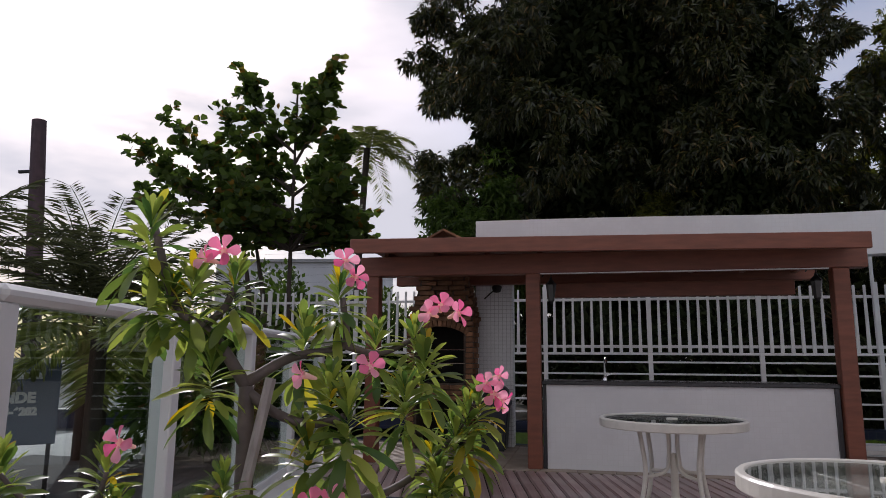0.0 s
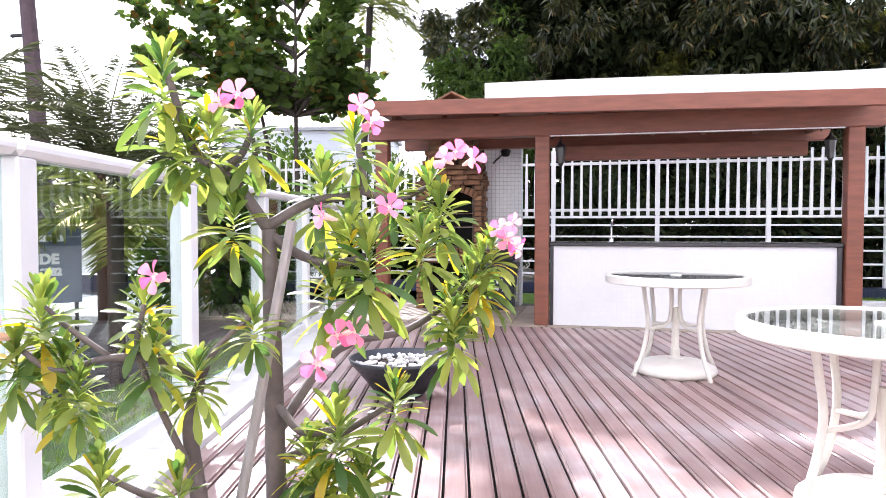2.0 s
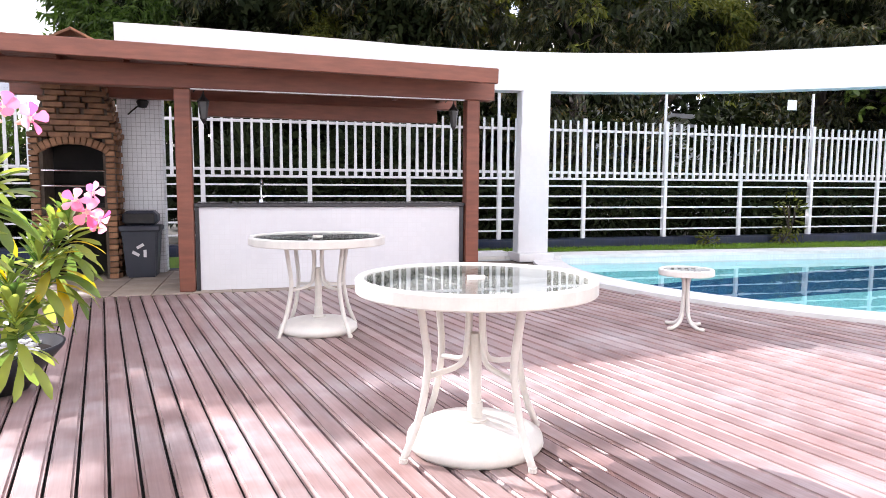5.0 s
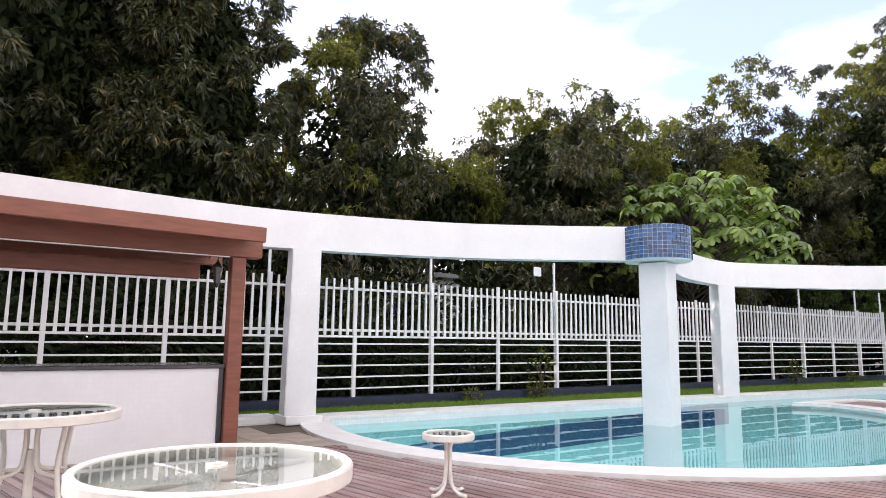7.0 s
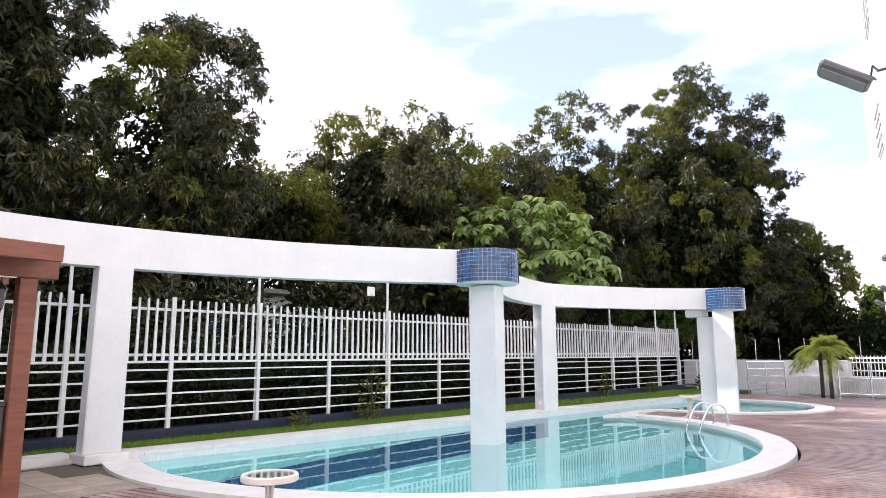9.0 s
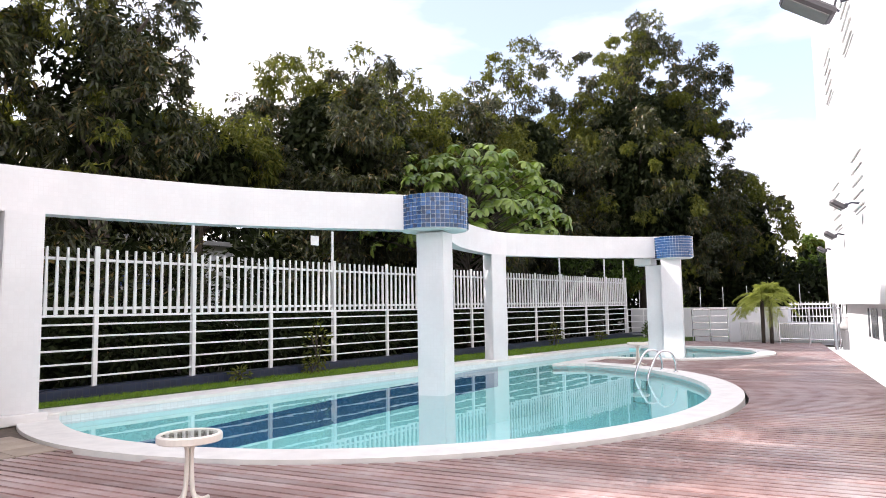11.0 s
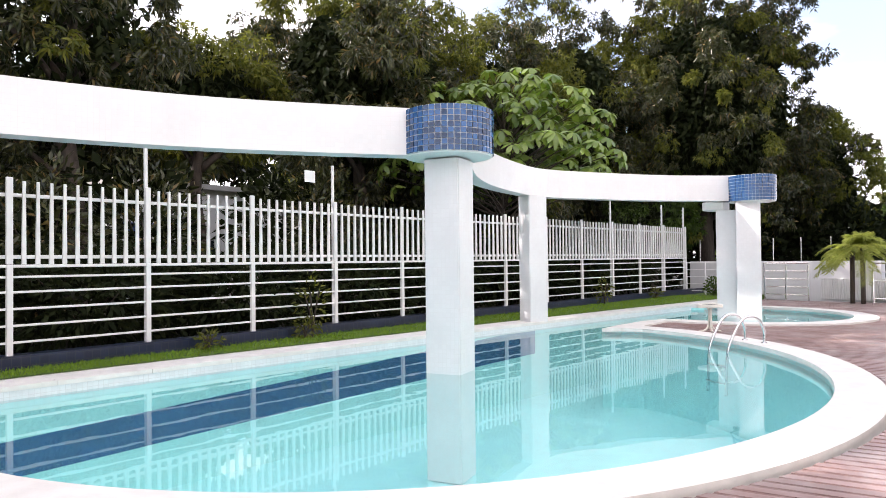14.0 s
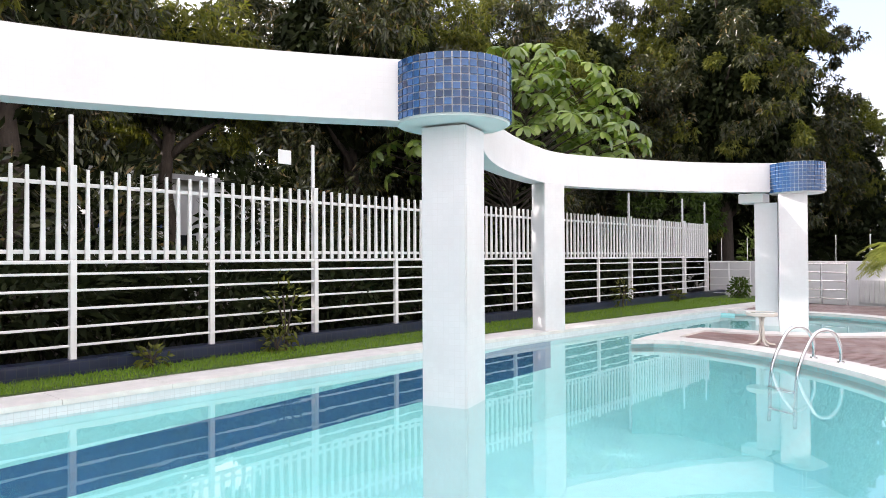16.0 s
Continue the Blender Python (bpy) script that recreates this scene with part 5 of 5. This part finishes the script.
def almond_tree(x, y, seed, label):
    """Uneven storeys: slender stems, level boughs rising at their ends, each crowned with round upright leaves."""
    rng = np.random.default_rng(seed)
    t = thing("tree", x, y, -0.12, label=label, category="tree")
    for dx, dy, top in ((0.0, 0.0, 6.2), (-0.75, 0.2, 4.0), (-0.95, -0.2, 3.8)):
        part("trunk", tube(smooth_path([(dx * 0.2, dy, 0), (dx * 0.6, dy, 1.6), (dx * 0.8, dy * 0.5, 2.7), (dx * 1.1, 0, top)], 4), [0.085 - 0.0055 * j for j in range(13)], 8), M_BARK, t, smooth=True)
    P, D = [], []
    boughs = [(-3.4, 4.4, 3.5), (-3.0, 5.1, 3.7), (-2.5, 5.65, 3.9), (-1.65, 5.95, 4.3), (-0.7, 5.4, 4.2), (-1.05, 6.45, 5.0), (0.62, 6.5, 5.2), (0.5, 5.9, 4.8), (0.95, 5.1, 4.2), (1.3, 4.1, 3.4), (-2.3, 4.6, 3.5), (-1.6, 5.0, 3.8)]
    boughs += [(rng.uniform(-2.1, 1.3), rng.uniform(3.6, 4.7), 3.2) for _ in range(15)]
    for j, (bx, bz, z0) in enumerate(boughs):
        by = rng.uniform(-0.9, 0.9) if bz < 4.6 else rng.uniform(-0.4, 0.4)
        path = smooth_path([(0, 0, z0), (bx * 0.45, by * 0.5, z0 + (bz - z0) * 0.3), (bx * 0.8, by * 0.9, z0 + (bz - z0) * 0.65), (bx, by, bz)], 4)
        part("branch", tube(path, [0.035 - 0.0024 * i for i in range(len(path))], 5), M_BARK, t)
        for q in path[4:]:
            for _ in range(5):
                c = q + Vector((rng.normal(0, .16), rng.normal(0, .16), rng.normal(0.06, .13)))
                for _ in range(7):
                    P.append(c + Vector(rng.normal(0, 0.03, 3)))
                    w = rng.normal(size=3)
                    D.append((w[0], w[1], abs(w[2]) * 0.8 + 0.1))
    m = len(P)
    leaf_cloud("crown", np.array(P), np.array(D), rng.uniform(.7, 1.2, m) * 0.20, rng.uniform(.8, 1.2, m) * 0.13, M_LEAF_ALMOND, t, 0.2, seed, True)
    return t


almond_tree(-3.0, 10.8, 81, "almond tree with storeyed branches of broad round leaves")
whorl_tree(20.2, 12.3, 6.5, 2.9, 2.9, 82, 290, (0.37, 0.145), M_LEAF_BIG, "bright green umbrella-leaved tree leaning over the fence")


def palm(x, y, h, fronds, length, seed, label, droop=0.9, stems=1, leaf=0.34, name="palm", z=-0.12, lean=0.0, rise=0.9, mat=None, blade=0.028):
    """A palm: stem or stems, arching fronds, each with two rows of narrow leaflets."""
    rng = np.random.default_rng(seed)
    t = thing(name, x, y, z, label=label, category="palm")
    for s in range(stems):
        ox, oy = 0.1 * s, 0.26 * s - 0.13 * (stems - 1)
        part("trunk", tube(smooth_path([(ox * 0.6, oy, 0), (ox + lean * 0.4, oy, h * 0.5), (ox + lean, oy, h)], 5), [0.05 + 0.012 * h * 0.5] * 11, 9), M_BARK, t, smooth=True)
        for k in range(fronds):
            a = 2.4 * k + rng.uniform(-.2, .2)
            el = rise * rng.uniform(-0.15, 1.0)
            L = length * rng.uniform(0.8, 1.1)
            dx, dy = math.cos(a) * math.cos(el), math.sin(a) * math.cos(el)
            pts = [Vector((ox + lean + dx * L * q, oy + dy * L * q, h + L * q * math.sin(el) - droop * L * q * q * 0.6)) for q in (0, .15, .3, .45, .6, .75, .9, 1)]
            fr = part("frond", tube(pts, [0.014 - 0.0015 * j for j in range(8)], 5), mat or M_LEAF_PALM, t)
            P, D, Ls = [], [], []
            m = 40
            for j in range(m):
                q = 0.12 + 0.88 * j / m
                i = min(6, int(q * 7))
                p = pts[i].lerp(pts[i + 1], min(1, max(0, q * 7 - i)))
                d = (pts[i + 1] - pts[i]).normalized()
                sd = d.cross(Vector((0, 0, 1))).normalized()
                for sgn in (-1, 1):
                    P.append(p)
                    D.append(d * 0.7 + sd * sgn + Vector((0, 0, rng.uniform(-.25, .3))))
                    Ls.append(leaf * (1.1 - 0.7 * abs(q - 0.45)))
            leaf_cloud("frond_blade", np.array(P), np.array(D), np.array(Ls), blade * (1 + leaf), mat or M_LEAF_PALM, fr, 0.2, seed + k)
    return t


palm(26.2, 4.95, 1.5, 24, 1.0, 91, "small date palm with two stems at the end wall", 1.15, 2, 0.26, z=0.0, rise=1.5, mat=M_LEAF_DATE, blade=0.013)
for k in range(5):
    shrub(32.5 + 0.3 * k, 1.0 + 1.25 * k, 1.3, 0.9, 140 + k, 1200, M_LEAF_SHADE, "dark low hedge beyond the end wall", (0.14, 0.07))
palm(-4.2, 17.5, 7.3, 22, 1.9, 92, "tall coconut palm with drooping fronds", 1.0, 1, 0.45, lean=0.3, blade=0.018)
palm(-4.3, 4.7, 1.9, 26, 2.0, 93, "bushy palm with feathery fronds outside the railing", 0.5, 2, 0.3, rise=1.2, blade=0.012, mat=M_LEAF_DULL)
palm(-3.9, 7.2, 1.9, 26, 2.1, 94, "bushy palm with feathery fronds outside the railing", 0.5, 2, 0.3, rise=1.2, blade=0.012, mat=M_LEAF_DULL)
palm(-1.35, 4.15, 1.45, 9, 0.8, 95, "slender palm by the sale board", 0.8, 1, 0.3)
shrub(1.1, 20.5, 2.6, 1.7, 133, 3000, M_LEAF_SHADE, "dark bushy shrub deep in the grove", (0.3, 0.14))
shrub(-4.2, 13.2, 3.0, 1.2, 131, 2600, M_LEAF_VINE, "bright green climbing bush beyond the barbecue", (0.17, 0.10))
shrub(-1.7, 12.7, 2.5, 0.95, 132, 2600, M_LEAF_VINE, "bright green climbing bush beyond the barbecue", (0.17, 0.08))
for k in range(1, 5):
    shrub(-2.0 - 0.5 * k, 6.4 + 1.1 * k, 1.7, 1.1, 120 + k, 1800, M_LEAF_VINE if k % 2 else M_LEAF_MANGO, "leafy shrub outside the glass railing", (0.16, 0.07))

# ---- flowering desert roses in pots ----
def shaped_leaf(length, width, bend, name, mat, widths=(0.16, 0.42, 0.74, 1.0, 0.88, 0.18)):
    bm = bmesh.new()
    rows = []
    for k, f in enumerate(widths):
        q = (0.0, 0.25, 0.48, 0.70, 0.89, 1.0)[k]
        w = width * f / 2
        x, z = length * q, -bend * length * q * q
        rows.append([bm.verts.new((x, -w, z + w * 0.28)), bm.verts.new((x, 0, z)), bm.verts.new((x, w, z + w * 0.28))])
    for a, b in zip(rows, rows[1:]):
        for j in (0, 1):
            bm.faces.new((a[j], a[j + 1], b[j + 1], b[j]))
    me = bpy.data.meshes.new(name)
    bm.to_mesh(me)
    bm.free()
    me.polygons.foreach_set("use_smooth", [True] * len(me.polygons))
    me.materials.append(mat)
    return me


def by_object(mat):
    """Let the colour of leaves that are objects vary from one to the next."""
    n, l = mat.node_tree.nodes, mat.node_tree.links
    inf = n.new("ShaderNodeObjectInfo")
    for k in n:
        if k.type == "VALTORGB":
            l.new(inf.outputs["Random"], k.inputs["Fac"])


by_object(M_LEAF_ADEN)
by_object(M_PETAL)
LEAVES = [shaped_leaf(0.092, 0.0235, b, "leaf", M_LEAF_ADEN) for b in (0.1, 0.35, 0.65)]
PETAL = shaped_leaf(0.034, 0.029, 0.3, "petal", M_PETAL)


def rosette(plant, p, rng, n=24, size=1.0, up=(0, 0, 1)):
    for k in range(n):
        a = 2.4 * k + rng.uniform(-.2, .2)
        el = math.degrees(1.25 - 1.65 * (k / n) ** 1.2 + rng.uniform(-.2, .2))
        lf = new("leaf", LEAVES[min(2, int(3 * k / n))])
        lf.parent = plant
        s = size * (0.65 + 0.42 * min(1, k / n * 1.6)) * rng.uniform(.85, 1.15)
        m = Matrix.Translation(Vector(p) - Vector((0, 0, 0.13 * k / n * size))) @ Matrix.Rotation(a, 4, "Z") @ Matrix.Rotation(radians(-el), 4, "Y") @ Matrix.Rotation(rng.uniform(-.5, .5), 4, "X")
        lf.matrix_basis = m @ Matrix.Scale(s, 4)


def flower(plant, p, face, rng, size=1.0):
    f = new("flower")
    f.parent = plant
    d = Vector(face).normalized()
    f.matrix_basis = Matrix.Translation(p) @ d.to_track_quat("Z", "Y").to_matrix().to_4x4() @ Matrix.Scale(size, 4)
    for k in range(5):
        q = new("petal", PETAL)
        q.parent = f
        q.matrix_basis = Matrix.Rotation(radians(72 * k), 4, "Z") @ Matrix.Rotation(radians(rng.uniform(-48, -12)), 4, "Y") @ Matrix.Rotation(rng.uniform(-.5, .5), 4, "X") @ Matrix.Translation((0.006, 0, 0))
    part("throat", lathe([(0.004, -0.04), (0.007, -0.02), (0.011, 0.002), (0.0, -0.004)], 10), M_PETAL_THROAT, f, "pale pink throat")


def bowl(x, y, z, r, h, label):
    b = thing("plant_bowl", x, y, z, label=label, category="planter", group="plant bowls")
    part("shell", lathe([(r * 0.36, 0.0), (r * 0.44, 0.01), (r * 0.72, h * 0.52), (r * 0.97, h * 0.9), (r, h), (r - 0.018, h), (r * 0.70, h * 0.6), (0.0, h * 0.55)], 36), M_POT, b, smooth=True)
    part("soil", lathe([(0.0, h * 0.8), (r * 0.90, h * 0.8), (r * 0.88, h * 0.76), (0.0, h * 0.75)], 28), M_SOIL, b)
    peb = bpy.data.meshes.new("pebble")
    bm = bmesh.new()
    bmesh.ops.create_icosphere(bm, subdivisions=1, radius=0.024)
    bm.to_mesh(peb)
    bm.free()
    peb.materials.append(M_PEBBLE)
    rg = random.Random(int(100 * x))
    for k in range(110):
        a, q = rg.uniform(0, 6.28), r * 0.84 * math.sqrt(rg.uniform(0, 1))
        o = new("pebble", peb)
        o.parent = b
        o.matrix_basis = Matrix.Translation((q * math.cos(a), q * math.sin(a), h * 0.83 + rg.uniform(0, .012))) @ Matrix.Rotation(rg.uniform(0, 3), 4, "Z") @ Matrix.Diagonal((rg.uniform(.7, 1.2), rg.uniform(.6, 1), rg.uniform(.45, .7), 1))
    return b


def desert_rose(label, stems, tips, blooms, seed, size=1.0, thick=0.78):
    pl = thing("desert_rose", label=label, category="plant", group="desert roses")
    rng = random.Random(seed)
    for pts, r0, r1 in stems:
        path = smooth_path(pts, 5)
        part("branch", tube(path, [thick * (r0 + (r1 - r0) * k / (len(path) - 1)) for k in range(len(path))], 9), M_STEM, pl, smooth=True)
    for p in tips:
        rosette(pl, p, rng, rng.randint(38, 50), size * rng.uniform(.8, 1.12))
    for p, d in blooms:
        flower(pl, p, d, rng, rng.uniform(.78, 1.05))
    return pl


bowl(1.36, 1.22, 0.0, 0.33, 0.33, "dark bowl holding two desert roses on the deck")
bowl(0.88, 4.04, 0.0, 0.34, 0.26, "dark bowl filled with white pebbles on the deck")
desert_rose("tall desert rose with pink flowers and glossy leaves in a bowl",
            [(((1.38, 1.30, 0.25), (1.36, 1.32, 0.73), (1.35, 1.33, 0.94), (1.34, 1.34, 1.10)), 0.034, 0.022),
             (((1.34, 1.34, 1.10), (1.27, 1.31, 1.21), (1.18, 1.28, 1.29), (1.13, 1.25, 1.47)), 0.02, 0.011),
             (((1.24, 1.31, 1.24), (1.28, 1.32, 1.28), (1.30, 1.33, 1.33)), 0.013, 0.01),
             (((1.34, 1.34, 1.11), (1.42, 1.41, 1.17), (1.52, 1.49, 1.20), (1.51, 1.50, 1.32)), 0.018, 0.01),
             (((1.52, 1.49, 1.20), (1.58, 1.59, 1.18), (1.66, 1.66, 1.22)), 0.013, 0.009),
             (((1.34, 1.34, 1.09), (1.42, 1.34, 1.04), (1.51, 1.33, 1.02), (1.59, 1.32, 1.04)), 0.017, 0.01),
             (((1.37, 1.31, 0.62), (1.44, 1.53, 0.78), (1.58, 1.71, 0.81), (1.70, 1.80, 0.90), (1.80, 1.83, 1.04)), 0.017, 0.01),
             (((1.36, 1.32, 0.69), (1.46, 1.26, 0.64), (1.55, 1.24, 0.66)), 0.014, 0.01),
             (((1.37, 1.30, 0.45), (1.46, 1.24, 0.48), (1.52, 1.22, 0.52)), 0.014, 0.01),
             (((1.37, 1.31, 0.55), (1.50, 1.36, 0.6), (1.64, 1.36, 0.69)), 0.013, 0.009)],
            [(1.12, 1.25, 1.50), (1.22, 1.28, 1.36), (1.30, 1.33, 1.37), (1.50, 1.50, 1.36), (1.66, 1.66, 1.25), (1.60, 1.32, 1.08), (1.54, 1.36, 1.12), (1.81, 1.83, 1.07), (1.75, 1.79, 0.98), (1.69, 1.76, 0.92), (1.55, 1.24, 0.70), (1.65, 1.36, 0.73), (1.52, 1.21, 0.56), (1.59, 1.29, 0.55), (1.17, 1.27, 1.33), (1.44, 1.43, 1.25), (1.57, 1.60, 1.24), (1.50, 1.34, 1.00), (1.10, 1.30, 1.37), (1.27, 1.30, 1.17), (1.68, 1.50, 1.10), (1.70, 1.62, 1.19), (1.72, 1.70, 0.86), (1.78, 1.82, 1.03), (1.53, 1.30, 0.64), (1.48, 1.26, 0.62)],
            [((1.30, 1.27, 1.41), (.2, -1, .4)), ((1.27, 1.25, 1.39), (-.6, -1, .2)), ((1.53, 1.46, 1.41), (.4, -1, .5)), ((1.55, 1.48, 1.37), (.8, -.6, .1)), ((1.74, 1.64, 1.31), (.3, -1, .5)), ((1.78, 1.67, 1.29), (.9, -.6, .3)), ((1.71, 1.63, 1.29), (-.5, -1, .3)), ((1.87, 1.82, 1.12), (.8, -.8, .2)), ((1.86, 1.80, 1.07), (.5, -1, -.1)), ((1.84, 1.78, 1.10), (.1, -1, .4)), ((1.88, 1.83, 1.05), (.9, -.5, -.3)), ((1.52, 1.25, 1.13), (-.8, -1, .3)), ((1.66, 1.28, 1.15), (.6, -1, .6)), ((1.54, 1.16, 0.82), (.2, -1, .1)), ((1.56, 1.22, 0.87), (.8, -.5, .4)), ((1.60, 1.22, 0.88), (.9, -.4, .2))], 7)
desert_rose("low spreading desert rose with yellowing leaves in a bowl",
            [(((1.34, 1.11, 0.25), (1.28, 1.12, 0.57), (1.28, 1.10, 0.70), (1.30, 1.11, 0.78)), 0.036, 0.02),
             (((1.30, 1.11, 0.78), (1.25, 1.06, 0.83), (1.18, 0.99, 0.85), (1.10, 0.94, 0.83), (1.03, 0.93, 0.87)), 0.016, 0.009),
             (((1.28, 1.09, 0.61), (1.24, 1.05, 0.75), (1.21, 1.03, 0.86), (1.22, 1.04, 0.95)), 0.014, 0.009),
             (((1.30, 1.11, 0.78), (1.33, 1.12, 0.85), (1.39, 1.17, 0.92)), 0.013, 0.009),
             (((1.30, 1.07, 0.53), (1.27, 0.96, 0.60), (1.23, 0.91, 0.65)), 0.014, 0.009),
             (((1.18, 0.99, 0.85), (1.09, 0.98, 0.91), (1.05, 0.97, 0.95)), 0.011, 0.008)],
            [(1.22, 1.04, 0.97), (1.04, 0.97, 0.97), (1.02, 0.93, 0.88), (1.39, 1.17, 0.93), (1.14, 0.95, 0.82), (1.22, 0.91, 0.66), (1.32, 1.00, 0.62), (1.08, 0.98, 0.86), (1.24, 1.04, 0.89), (1.31, 1.08, 0.83), (1.00, 1.02, 0.92)],
            [((1.28, 0.99, 1.01), (-.3, -1, .3)), ((1.0, 0.9, 0.9), (-.4, -1, .2))], 8, 0.85, 0.58)
stake = thing("plant_stake", label="grey wooden stake propping the desert rose", category="stake")
part("rod", tube([(1.315, 1.14, 0.24), (1.41, 1.32, 1.12)], 0.013, 8), M_STAKE, stake)

# ---- patio stones ----
patio = thing("patio_floor", label="mottled stone paving between bar and pool", category="floor", kind="structure")
stone_me = bpy.data.meshes.new("stone")
tmp = box(-0.197, -0.197, -0.03, 0.197, 0.197, 0.0, 0.004)
tmp.to_mesh(stone_me)
tmp.free()
stone_me.materials.append(M_STONE)
for i in range(24):
    for j in range(5):
        x, y = -3.0 + 0.4 * i, 7.545 + 0.4 * j
        if x > 6.15 or (x > 5.6 and y > 8.4):
            continue
        s = new("stone", stone_me)
        s.parent, s.location = patio, (x, y, 0.0)

# ---- deck boards ----
deck = thing("deck_floor", label="weathered reddish hardwood deck with open joints, dappled by tree shade", category="deck", kind="structure")
rest = []
count = 0
ang = math.degrees(TURN)
for v, w, a0, a1, b0, b1 in deck_strips(0.752, 28.5, 0.112, 0.099):
    if count >= 290:
        rest.append((v, w, a0, a1, b0, b1))
        continue
    bm = bmesh.new()
    cx, cy, _ = flat((a0 + a1) / 2, v + w / 2, 0)
    mu = (a0 + a1) / 2
    plan = [(0 - w / 2, a0 - mu), (w / 2, b0 - mu), (w / 2, b1 - mu), (-w / 2, a1 - mu)]
    add_prism(bm, plan, -0.026, 0.0)
    bmesh.ops.bevel(bm, geom=[e for e in bm.edges if e.verts[0].co.z > -0.01 and e.verts[1].co.z > -0.01], offset=0.012, segments=3, affect="EDGES")
    b = part("board", bm, M_DECK, deck)
    b.matrix_basis = pose(cx, cy, 0.001 * math.sin(count * 7.7), 0, 0, ang)
    count += 1
if rest:
    bm = bmesh.new()
    for v, w, a0, a1, b0, b1 in rest:
        add_prism(bm, [flat(*p, 0)[:2] for p in ((a0, v), (b0, v + w), (b1, v + w), (a1, v))], -0.026, 0.0)
    tagged(part("boards", bm, M_DECK, deck), kind="stuff")
